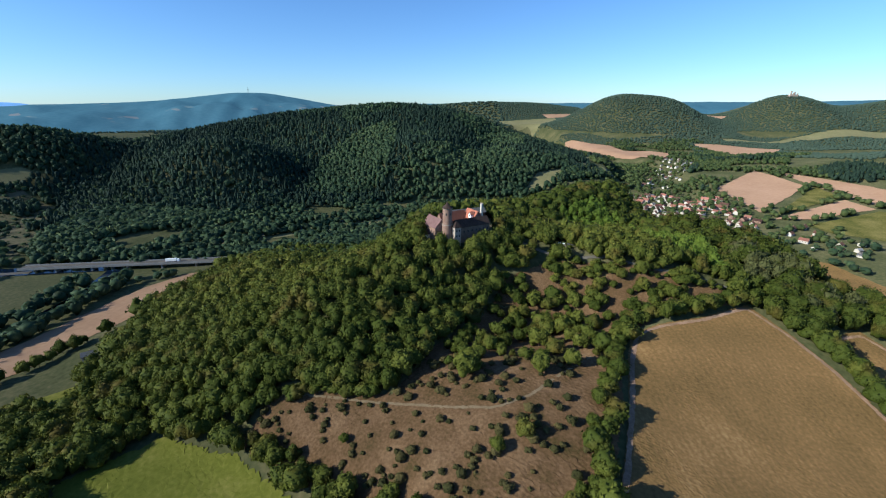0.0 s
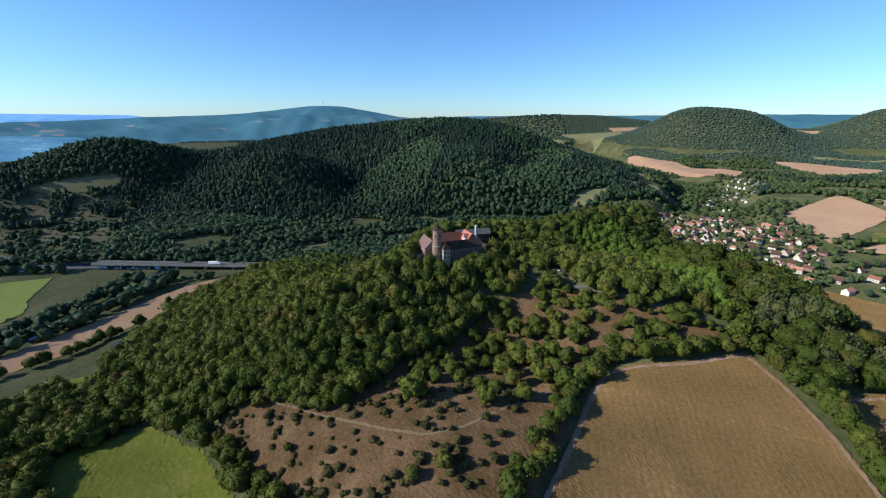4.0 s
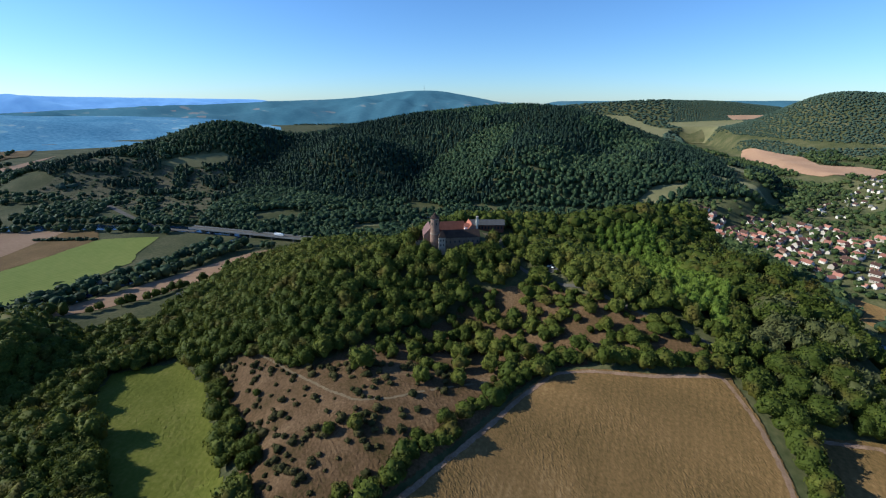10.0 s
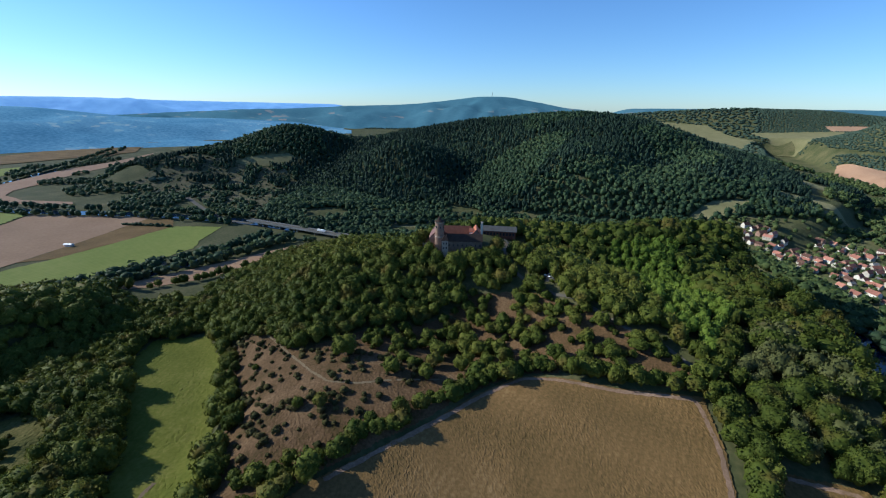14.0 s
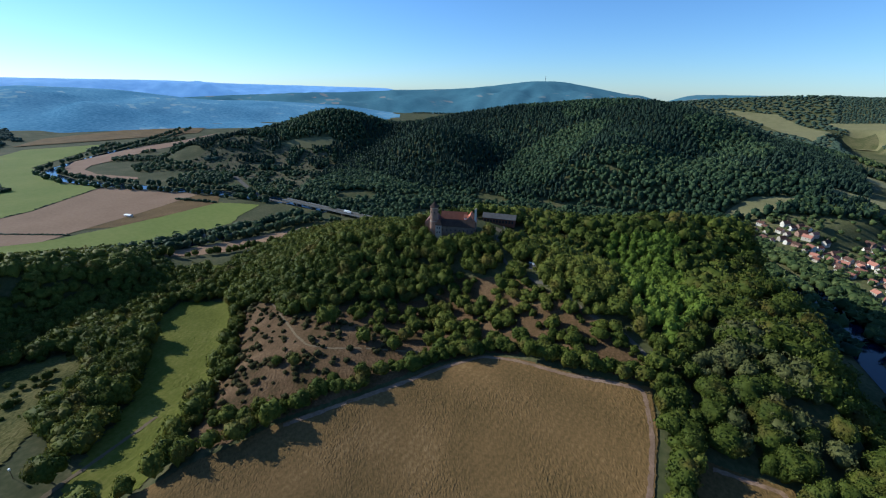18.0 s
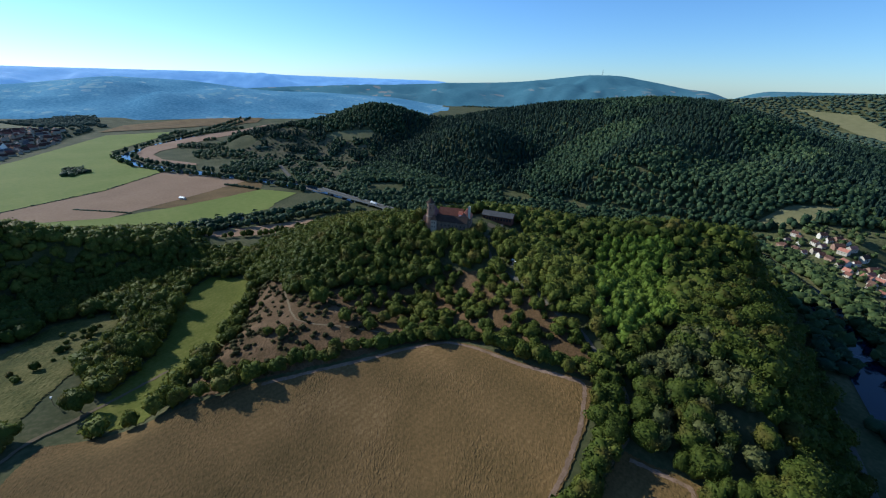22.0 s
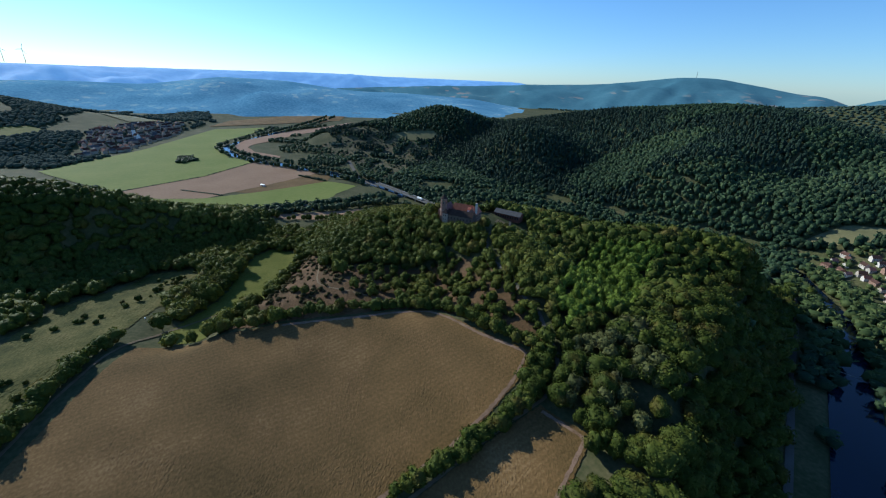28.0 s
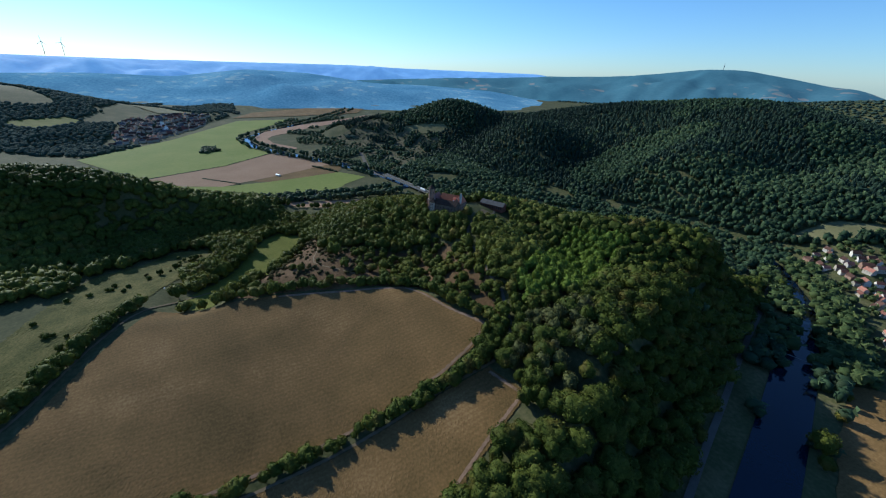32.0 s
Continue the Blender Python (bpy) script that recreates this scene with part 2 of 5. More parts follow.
def hazy_land(name, wood, open_land, share, size, glow):
    """Far hills with painted haze, blue and glowing: woods, with fields and clearings between them."""
    m = bpy.data.materials.new(name)
    m.use_nodes = True
    N, L = m.node_tree.nodes, m.node_tree.links
    bsdf = N["Principled BSDF"]
    geo, cells, n1, n2 = N.new("ShaderNodeNewGeometry"), N.new("ShaderNodeTexVoronoi"), N.new("ShaderNodeTexNoise"), N.new("ShaderNodeTexNoise")
    flat = N.new("ShaderNodeVectorMath")
    flat.operation = "MULTIPLY"
    flat.inputs[1].default_value = (0.7, 0.7, 2.5)
    L.new(geo.outputs["Position"], flat.inputs[0])
    for node, scale in ((cells, 1 / size), (n1, 0.1 / size), (n2, 2.5 / size)):
        node.inputs["Scale"].default_value = scale
        L.new(flat.outputs[0], node.inputs["Vector"])
    n1.inputs["Detail"].default_value = 4
    picked = N.new("ShaderNodeSeparateColor")
    L.new(cells.outputs["Color"], picked.inputs[0])
    both = N.new("ShaderNodeMath")
    both.operation = "MULTIPLY"
    L.new(picked.outputs[0], both.inputs[0]), L.new(n1.outputs["Fac"], both.inputs[1])
    cut = N.new("ShaderNodeMapRange")
    cut.inputs["From Min"].default_value, cut.inputs["From Max"].default_value = share, share + 0.05
    L.new(both.outputs[0], cut.inputs["Value"])
    grain, plots, mix = N.new("ShaderNodeMix"), N.new("ShaderNodeMix"), N.new("ShaderNodeMix")
    for node, (a, b) in ((grain, wood), (plots, open_land)):
        node.data_type = "RGBA"
        node.inputs[6].default_value, node.inputs[7].default_value = (*a, 1), (*b, 1)
    mix.data_type = "RGBA"
    relief = N.new("ShaderNodeMapRange")
    relief.inputs["From Min"].default_value, relief.inputs["From Max"].default_value = 0.36, 0.64
    mottled = N.new("ShaderNodeMix")
    mottled.inputs[0].default_value = 0.45
    L.new(n1.outputs["Fac"], mottled.inputs[2]), L.new(n2.outputs["Fac"], mottled.inputs[3]), L.new(mottled.outputs[0], relief.inputs["Value"])
    L.new(relief.outputs[0], grain.inputs[0]), L.new(picked.outputs[1], plots.inputs[0]), L.new(cut.outputs[0], mix.inputs[0])
    L.new(grain.outputs[2], mix.inputs[6]), L.new(plots.outputs[2], mix.inputs[7])
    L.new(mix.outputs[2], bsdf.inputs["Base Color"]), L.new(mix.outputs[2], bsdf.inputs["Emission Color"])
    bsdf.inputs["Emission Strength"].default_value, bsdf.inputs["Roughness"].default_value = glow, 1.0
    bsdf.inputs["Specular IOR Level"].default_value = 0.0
    return m


# Distance haze is put into these hills as blue base colour plus emission.
M["far_mountain"] = hazy_land("far_mountain", ((0.032, 0.08, 0.112), (0.046, 0.1, 0.132)), ((0.07, 0.12, 0.14), (0.125, 0.125, 0.13)), 0.5, 45, 0.65)
M["far_hills"] = hazy_land("far_hills", ((0.034, 0.088, 0.15), (0.074, 0.152, 0.225)), ((0.085, 0.16, 0.21), (0.13, 0.18, 0.22)), 0.46, 26, 0.8)
M["blue_haze"] = shader("hazy_blue_hills", [(0.35, (0.09, 0.19, 0.37)), (0.65, (0.13, 0.25, 0.43))], 300, 60, glow=0.85)

# ---- lie of the land ----
# river course and valley floor: x, y, half width of the flat floor
VALLEY = [(560, -260, 60), (440, 90, 54), (357, 335, 54), (305, 480, 44), (262, 610, 40), (150, 700, 42), (-40, 660, 45),
          (-220, 560, 50), (-345, 440, 60), (-420, 300, 110), (-560, 170, 150), (-900, 60, 170), (-1350, 330, 240), (-2300, 1000, 420)]
SIDE = [(262, 610, 40), (420, 800, 60), (520, 1100, 55), (480, 1600, 50), (420, 2300, 60)]
WEST = [(-560, 170, 150), (-860, -130, 120), (-1000, -200, 60)]
LOOP = [(-345, 420, 40), (-600, 350, 40), (-900, 200, 45), (-1080, 210, 60), (-1500, 540, 120), (-1900, 800, 150)]
GLEN = [(-330, 235, 30), (-200, 165, 16), (-120, 125, 22), (-50, 85, 20), (10, 40, 10)]
HOLLOW = [(-172, 128, 10), (-182, 85, 16), (-188, 30, 22), (-165, -10, 30)]
# x, y, height, radius along, radius across, turn in degrees
CASTLE_HILLS = [
    (0, 285, 35, 60, 45, 20), (110, 300, 57, 110, 60, -5), (170, 215, 25, 95, 80, 0), (60, 60, 22, 150, 110, 40), (-75, 240, 46, 75, 75, 90),
    (30, 160, 25, 70, 60, 0), (10, 375, 46, 80, 55, 0), (282, 245, 30, 75, 90, 0),
]
RIVER_HILLS = [
    (160, -350, 40, 400, 250, 0), (112, 192, 9, 50, 40, 0), (232, 375, 40, 75, 62, 0), (-150, 310, 22, 60, 80, 0), (138, 438, 44, 80, 66, 0),
    (205, 460, 24, 55, 55, 0), (245, 318, 3, 40, 90, 0), (140, 455, 9, 45, 40, 0), (290, 235, 2, 40, 60, 0),
]
SPUR_HILLS = [
    (75, 400, 18.6, 60, 45, 0), (140, 400, 11.4, 60, 45, 0), (60, 345, -6.9, 50, 40, 0), (210, 410, -11.0, 50, 50, 0), (235, 460, 4.3, 45, 45, 0),
    (225, 350, -5.1, 50, 50, 0), (225, 350, 12.1, 45, 45, 0), (235, 300, 6.5, 40, 40, 0), (215, 415, -7.0, 40, 40, 0), (250, 220, -7.3, 45, 40, 0), (-110, 200, -8.1, 45, 40, 0), (-130, 270, -14.1, 50, 45, 0), (-60, 300, -5.3, 45, 45, 0),
    (-20, 340, 13.6, 45, 45, 0), (150, 330, -5.5, 60, 45, 0), (190, 490, 24.4, 45, 45, 0), (285, 380, 12.6, 40, 60, 0),
]
RIDGE_HILLS = [
    (-250, 125, 15.5, 55, 34, 0), (-248, 80, 21.7, 55, 34, 0), (-246, 35, 29.3, 60, 36, 0), (-246, -12, 41.0, 65, 38, 0), (-250, -60, 47.8, 70, 42, 0), (-255, -115, 51.9, 75, 50, 0),
    (-262, -190, 50.3, 80, 70, 0), (-300, -300, 74.9, 110, 110, 0), (-90, -60, -0.7, 60, 50, 0), (-90, 30, 0.8, 50, 50, 0), (20, -110, 0.1, 70, 60, 0),
]
VALLEY_HILLS = [
    (-420, 1060, 97, 420, 240, 15), (60, 1080, 88, 300, 230, -40), (-790, 770, 86, 170, 120, 30), (-300, 1480, 133, 560, 330, 0), (-400, 775, 58, 115, 90, 20),
    (-50, 840, 52, 115, 120, -20), (-262, 800, -11, 45, 140, 0), (90, 960, -20, 50, 170, -25), (-930, 560, 48, 190, 100, 50), (940, 2020, 112, 260, 300, 0), (770, 2060, 62, 170, 260, 0), (1080, 2010, 30, 130, 240, 0),
    (1660, 2080, 118, 190, 300, 0),
]
OUTER_HILLS = [
    (1300, 2250, 108, 950, 330, 0), (2240, 2020, 172, 300, 300, 0), (1900, 2150, 35, 200, 260, 0), (1150, 800, 75, 420, 420, 0), (-628, 770, -15, 42, 150, 5),
    (-470, 800, 14, 95, 130, 0), (300, 2900, 185, 1300, 350, 5), (-1700, -420, 66, 420, 300, 60), (-1900, -900, 110, 700, 300, 40), (-2300, 100, 15, 400, 300, 80),
]


def smooth(a, b, v):
    q = np.clip((v - a) / (b - a), 0, 1)
    return q * q * (3 - 2 * q)


def lane(x, y, line):
    """Distance beyond the edge of a band, and how far along it (0..n-1)."""
    best, along = np.full(np.shape(x), 1e9), np.zeros(np.shape(x))
    for n, (a, b) in enumerate(zip(line, line[1:])):
        dx, dy = b[0] - a[0], b[1] - a[1]
        q = np.clip(((x - a[0]) * dx + (y - a[1]) * dy) / (dx * dx + dy * dy), 0, 1)
        d = np.hypot(x - a[0] - q * dx, y - a[1] - q * dy) - (a[2] + q * (b[2] - a[2]))
        along = np.where(d < best, n + q, along)
        best = np.minimum(best, d)
    return best, along


def height(x, y):
    x, y = np.asarray(x, float), np.asarray(y, float)
    h = np.zeros(np.broadcast(x, y).shape)
    for cx, cy, top, ra, rb, turn in CASTLE_HILLS + RIVER_HILLS + SPUR_HILLS + RIDGE_HILLS + VALLEY_HILLS + OUTER_HILLS:
        c, s = math.cos(math.radians(turn)), math.sin(math.radians(turn))
        u, v = (x - cx) * c + (y - cy) * s, (y - cy) * c - (x - cx) * s
        h = h + top * np.exp(-((u / ra) ** 2 + (v / rb) ** 2))
    h = h + 1.5 * np.sin(x / 61 + 1) * np.sin(y / 53) + 5 * np.sin(x / 233 + 2) * np.sin(y / 271 + 1) + 4
    glen, along = lane(x, y, GLEN)
    floor = np.interp(along, [0, 1, 2, 3, 4], [1, 6, 9, 13, 23])
    h = floor + (h - floor) * smooth(-6, 40, glen)
    hollow, along = lane(x, y, HOLLOW)
    floor = np.interp(along, [0, 1, 2, 3], [7, 9, 12, 15])
    h = floor + (h - floor) * smooth(-4, 33, hollow)
    far = np.minimum(np.minimum(lane(x, y, VALLEY)[0], lane(x, y, WEST)[0]), 2 * lane(x, y, SIDE)[0])
    far = np.minimum(far, lane(x, y, LOOP)[0])
    bank = np.clip((far - 2) / 58, 0, 1)
    return np.maximum(h, 0) * np.where((x > 180) & (y < 640), 0.3 * smooth(0, 1, bank) + 0.7 * bank ** 1.7, smooth(-5, 85, far))


def inside(x, y, ring):
    x, y = np.asarray(x, float), np.asarray(y, float)
    hit = np.zeros(np.broadcast(x, y).shape, bool)
    for (ax, ay), (bx, by) in zip(ring, ring[1:] + ring[:1]):
        if ay != by:
            hit ^= ((ay > y) != (by > y)) & (x < (bx - ax) * (y - ay) / (by - ay) + ax)
    return hit


def ground_at(x, y):
    return float(height(x, y))


def raw_mesh(name, verts, faces, material, tints=None, smooth_faces=False):
    """A mesh from arrays of corners and of triangles or quads."""
    verts, faces = np.asarray(verts, np.float32), np.asarray(faces, np.int32)
    me = bpy.data.meshes.new(name)
    n, k = faces.shape
    me.vertices.add(len(verts))
    me.vertices.foreach_set("co", verts.ravel())
    me.loops.add(n * k)
    me.loops.foreach_set("vertex_index", faces.ravel())
    me.polygons.add(n)
    me.polygons.foreach_set("loop_start", np.arange(0, n * k, k, dtype=np.int32))
    me.polygons.foreach_set("use_smooth", np.full(n, smooth_faces))
    if tints is not None:
        me.attributes.new("tint", "FLOAT", "POINT").data.foreach_set("value", np.asarray(tints, np.float32))
    me.update(calc_edges=True)
    me.validate()
    me.materials.append(material)
    return me


def part(name, bm, material, parent=None, label=""):
    me = bpy.data.meshes.new(name)
    bm.normal_update()
    bm.to_mesh(me)
    bm.free()
    me.materials.append(material)
    ob = new(name, me)
    ob.parent = parent
    if label:
        ob["label"] = label
    return ob


def box(x0, x1, y0, y1, z0, z1, bm=None, bevel=0.0):
    bm = bm or bmesh.new()
    made = bmesh.ops.create_cube(bm, size=1)
    for v in made["verts"]:
        v.co = Vector((x0 + (v.co.x + 0.5) * (x1 - x0), y0 + (v.co.y + 0.5) * (y1 - y0), z0 + (v.co.z + 0.5) * (z1 - z0)))
    if bevel:
        edges = list({e for v in made["verts"] for e in v.link_edges})
        bmesh.ops.bevel(bm, geom=edges, offset=bevel, segments=1, affect="EDGES")
    return bm


def tube(r0, r1, z0, z1, n=24, x=0, y=0, bm=None):
    bm = bm or bmesh.new()
    bmesh.ops.create_cone(bm, cap_ends=True, segments=n, radius1=r0, radius2=r1, depth=z1 - z0, matrix=Matrix.Translation((x, y, (z0 + z1) / 2)))
    return bm


# ---- ground ----
def spread(n, near, far):
    u = np.linspace(-1, 1, n)
    return near * u + (far - near) * np.sign(u) * np.abs(u) ** 5


GX, GY = -60 + spread(310, 860, 4700), 330 + spread(310, 800, 4600)
gx, gy = np.meshgrid(GX, GY)
gz = height(gx, gy)
_i = np.arange(310 * 310).reshape(310, 310)
quads = np.stack([_i[:-1, :-1], _i[:-1, 1:], _i[1:, 1:], _i[1:, :-1]], -1).reshape(-1, 4)
tagged(new("ground", raw_mesh("ground", np.stack([gx, gy, gz], -1).reshape(-1, 3), quads, M["ground"], smooth_faces=True)),
       "rolling valley ground of dry grass and green", "ground", kind="structure")


def ripple(x, y, s, p=0.0):
    """A smooth uneven value of 0 to 1 over the plan."""
    return 0.5 + 0.25 * (np.sin(x / s + 1.7 * np.sin(y / s * 0.7 + p)) + np.sin(y / s * 1.1 + 1.3 * np.sin(x / s * 0.8 + 2 * p + 1)))


def tussocky(name, ring, material, label, category, lift, gap, deep, rows=0.0, turn=104.0):
    """Rough ground whose tufts stand up from it; rows: how far drilled rows show in it."""
    rng = np.random.default_rng(3)
    c, s = math.cos(radians(turn)), math.sin(radians(turn))
    ru = [px * c + py * s for px, py in ring]
    rv = [py * c - px * s for px, py in ring]
    u, v = np.arange(min(ru), max(ru), gap * 1.15), np.arange(min(rv), max(rv), gap)
    uu, vv = np.meshgrid(u, v)
    vv = vv + 0.47 * gap * rng.uniform(-1, 1, uu.shape)
    uu = uu + 0.47 * gap * rng.uniform(-1, 1, uu.shape)
    x, y = uu * c - vv * s, uu * s + vv * c
    odd = (np.arange(len(v)) % 2)[:, None]
    ridge = deep * (0.35 + 1.3 * ripple(x, y, 9, 2.0)) * ((1 - rows) * rng.uniform(0, 1, uu.shape) ** 1.3 + rows * odd * rng.uniform(0.4, 1.2, uu.shape))
    z = height(x, y) + lift + ridge
    n, m = uu.shape
    i = np.arange(n * m).reshape(n, m)
    q = np.stack([i[:-1, :-1], i[:-1, 1:], i[1:, 1:], i[1:, :-1]], -1).reshape(-1, 4)
    q = q[inside(x.ravel(), y.ravel(), ring)[q].all(1)]
    return tagged(new(name, raw_mesh(name, np.stack([x, y, z], -1).reshape(-1, 3), q, material)), label, category, kind="structure")


def sheet(name, ring, material, label, category, step=7.0, lift=0.35):
    """A field that lies on the ground within a ring of corners."""
    from mathutils.geometry import delaunay_2d_cdt
    pts, n = [], len(ring)
    for (ax, ay), (bx, by) in zip(ring, ring[1:] + ring[:1]):
        k = max(1, int(math.hypot(bx - ax, by - ay) / step))
        for j in range(k):
            w = 1.2 if 0 < j else 0
            pts.append(Vector((ax + (bx - ax) * j / k + random.uniform(-w, w), ay + (by - ay) * j / k + random.uniform(-w, w))))
    m = len(pts)
    edges = [(j, (j + 1) % m) for j in range(m)]
    xs, ys = [p.x for p in pts], [p.y for p in pts]
    cx, cy = np.meshgrid(np.arange(min(xs), max(xs), step), np.arange(min(ys), max(ys), step))
    cx, cy = cx.ravel() + 0.13, cy.ravel() + 0.17
    ok = inside(cx, cy, [(p.x, p.y) for p in pts])
    pts += [Vector((a, b)) for a, b in zip(cx[ok], cy[ok])]
    vs, _, fs, *_ = delaunay_2d_cdt(pts, edges, [], 1, 1e-4)
    vx, vy = np.array([v.x for v in vs]), np.array([v.y for v in vs])
    me = raw_mesh(name, np.stack([vx, vy, height(vx, vy) + lift], -1), np.array([f[:3] for f in fs]), material, smooth_faces=True)
    return tagged(new(name, me), label, category, kind="structure")


def ribbon(name, line, width, material, label, category, lift=0.7, step=4.0, level=None, ragged=0.0):
    """A track or road on the ground along a line."""
    pts = []
    for a, b in zip(line, line[1:]):
        k = max(1, int(math.dist(a, b) / step))
        pts += [(a[0] + (b[0] - a[0]) * j / k, a[1] + (b[1] - a[1]) * j / k) for j in range(k)]
    pts = np.array(pts + [line[-1]], float)
    for _ in range(6):
        pts[1:-1] = (pts[:-2] + 2 * pts[1:-1] + pts[2:]) / 4
    d = np.gradient(pts, axis=0)
    d /= np.linalg.norm(d, axis=1)[:, None]
    side = np.stack([-d[:, 1], d[:, 0]], -1) * width / 2
    rng = np.random.default_rng(int(width * 10))
    rows = [pts + side * q * (1 + (ragged * rng.uniform(-1, 1, (len(pts), 1)) if ragged else 0)) for q in (1, 0, -1)]
    xy = np.stack(rows, 1).reshape(-1, 2)
    z = height(xy[:, 0], xy[:, 1]) + lift if level is None else np.full(len(xy), level)
    i = np.arange(len(pts) - 1)[:, None] * 3
    f = np.concatenate([i + [3, 4, 1, 0], i + [4, 5, 2, 1]])
    me = raw_mesh(name, np.column_stack([xy, z]), f, material, smooth_faces=True)
    return tagged(new(name, me), label, category, kind="structure")


MAIN_FIELD = [(131, -57), (95, -39), (47, -9), (20, 12), (36, 46), (50, 80), (55, 98), (66, 118), (77, 140), (90, 174), (103, 200), (122, 209), (149, 215),
              (187, 230), (197, 206), (203, 182), (206, 158), (207, 110), (208, 47), (209, -80), (165, -90)]
STRIP_FIELD = [(215, 207), (246, 216), (257, 185), (272, 147), (278, 100), (284, 40), (290, -60), (216, -60), (215, 60), (214, 149)]
MEADOW = [(-141, 166), (-172, 139), (-158, 118), (-110, 94), (-70, 78), (-36, 58), (-17, 42), (16, 22), (36, 50), (4, 84), (-45, 116), (-95, 150)]
WEST_GRASS = [(11, -87), (-55, -67), (-91, -49), (-112, -8), (-140, 20), (-138, 62), (-95, 58), (-60, 36), (-25, 14), (0, 0), (26, -19), (80, -49), (112, -80), (60, -140)]
HEATH = [(-97, 153), (-83, 175), (-50, 167), (-24, 161), (-12, 178), (-5, 197), (31, 243), (78, 246), (118, 224), (122, 211), (102, 202), (89, 175), (76, 141), (65, 119), (54, 99), (48, 80), (34, 62), (12, 84), (-20, 106), (-50, 124)]
SLOPE = [(31, 243), (40, 262), (75, 275), (140, 262), (185, 240), (180, 228), (120, 214), (78, 240)]
RIVER_FIELD = [(-206, 402), (-262, 392), (-286, 362), (-306, 280), (-322, 217), (-328, 174), (-305, 170), (-282, 215), (-246, 284), (-222, 345)]
HILL_FOOT = [(-300, 160), (-282, 210), (-246, 284), (-224, 290), (-221, 235), (-221, 200), (-240, 160)]
GREEN_FIELD = [(-518, 323), (-455, 364), (-416, 309), (-388, 285), (-376, 196), (-393, 107), (-474, 22), (-509, 24), (-481, 92), (-486, 169), (-496, 235)]
PALE_FIELD = [(-518, 323), (-562, 346), (-600, 325), (-540, 215), (-505, 140), (-486, 169), (-496, 235)]
LOOP_FIELD = [(-588, -41), (-665, 109), (-785, 224), (-640, 312), (-600, 325), (-540, 215), (-505, 140), (-481, 92), (-509, 24)]
NEAR_GREEN = [(-588, -41), (-509, 24), (-474, 22), (-440, 20), (-520, -60)]
BIG_GREEN = [(-842, -185), (-1072, -10), (-1504, 210), (-1513, 429), (-1129, 175), (-888, 181), (-785, 224), (-665, 109), (-592, -41), (-687, -100)]
INNER_FIELD = [(-1060, 218), (-1171, 262), (-1246, 334), (-1380, 473), (-1447, 600), (-1640, 820), (-1356, 577), (-1245, 440), (-1115, 321), (-1076, 275), (-1021, 250), (-940, 255), (-845, 302), (-819, 296), (-891, 246), (-978, 215)]
FAR_STUBBLE = [(-1600, 200), (-1800, 300), (-2032, 650), (-2099, 984), (-1700, 770), (-1630, 450)]
V1 = [(532, 1859), (607, 1720), (649, 1650), (645, 1505), (739, 1512), (769, 1434), (660, 1240), (581, 1286), (560, 1389), (540, 1547), (500, 1700)]
V2 = [(949, 1622), (1080, 1605), (1250, 1572), (993, 1265), (914, 1249), (936, 1440)]
HEAD_MEADOW = [(1100, 1700), (1474, 1785), (1906, 1815), (1839, 1770), (1432, 1745), (1110, 1672)]
EAST_GREEN = [(505, 552), (640, 592), (660, 540), (560, 470), (507, 520)]
FOOT_PASTURE = [(-248, 192), (-222, 207), (-205, 211), (-200, 199), (-216, 190), (-236, 182)]
V3 = [(686, 918), (666, 757), (487, 618), (514, 778)]
V4 = [(707, 889), (740, 680), (661, 603), (676, 757)]
V5 = [(479, 585), (648, 657), (643, 600), (532, 575)]
V6 = [(672, 745), (655, 668), (500, 605)]
GRASS_STRIP = [(-285, 490), (-180, 545), (-90, 590), (-60, 640), (-130, 620), (-230, 570), (-300, 525)]
RIVERSIDE = [(326, 478), (350, 500), (420, 420), (430, 300), (385, 300), (364, 350), (347, 400), (338, 440)]
SPUR_CLEAR = [(-805, 612), (-785, 642), (-711, 704), (-686, 704), (-692, 678), (-758, 624)]
VILLAGE_GREEN = [(150, 770), (190, 830), (260, 870), (210, 790)]
SPUR_SLOPE = [(-490, 440), (-505, 480), (-533, 567), (-600, 640), (-690, 670), (-758, 622), (-805, 610), (-950, 560), (-900, 430), (-640, 440)]
FIELD_HEAD_RING = [(620, 2560), (900, 2640), (890, 2710), (600, 2640)]
FIELD_HILLSIDE_RING = [(1420, 1780), (1860, 1800), (1840, 1740), (1500, 1730)]
FIELD_HIGH_RING = [(-90, 2651), (140, 2607), (337, 2347), (282, 2107), (150, 2400), (66, 2527)]
FIELD_SLOPE_RING = [(320, 2518), (661, 2559), (640, 2330), (430, 2290)]
FIELD_SADDLE_RING = [(1290, 2150), (1398, 2125), (1328, 2075), (1270, 2095)]
FIELD_GLADE_RING = [(346, 1201), (400, 1096), (360, 1050), (300, 1160)]
FIELD_TERRACE_RING = [(272, 935), (357, 940), (385, 905), (294, 893)]
FIELD_WEST_SLOPE_RING = [(-1640, -140), (-1490, -46), (-1551, 41), (-1690, -40)]
FIELD_WEST_RED_RING = [(-1830, -70), (-1745, 20), (-1850, 40), (-1950, -20)]
FIELD_WEST_HIGH_RING = [(-1247, -402), (-1327, -270), (-1277, -225), (-1180, -325)]
FIELD_FAR_PLAIN_RING = [(-1720, 660), (-1600, 640), (-1950, 930), (-2350, 1280), (-2450, 1050), (-2300, 720)]
HALL_YARD_RING = [(22, 333), (40, 341), (48, 338), (44, 328), (28, 324)]
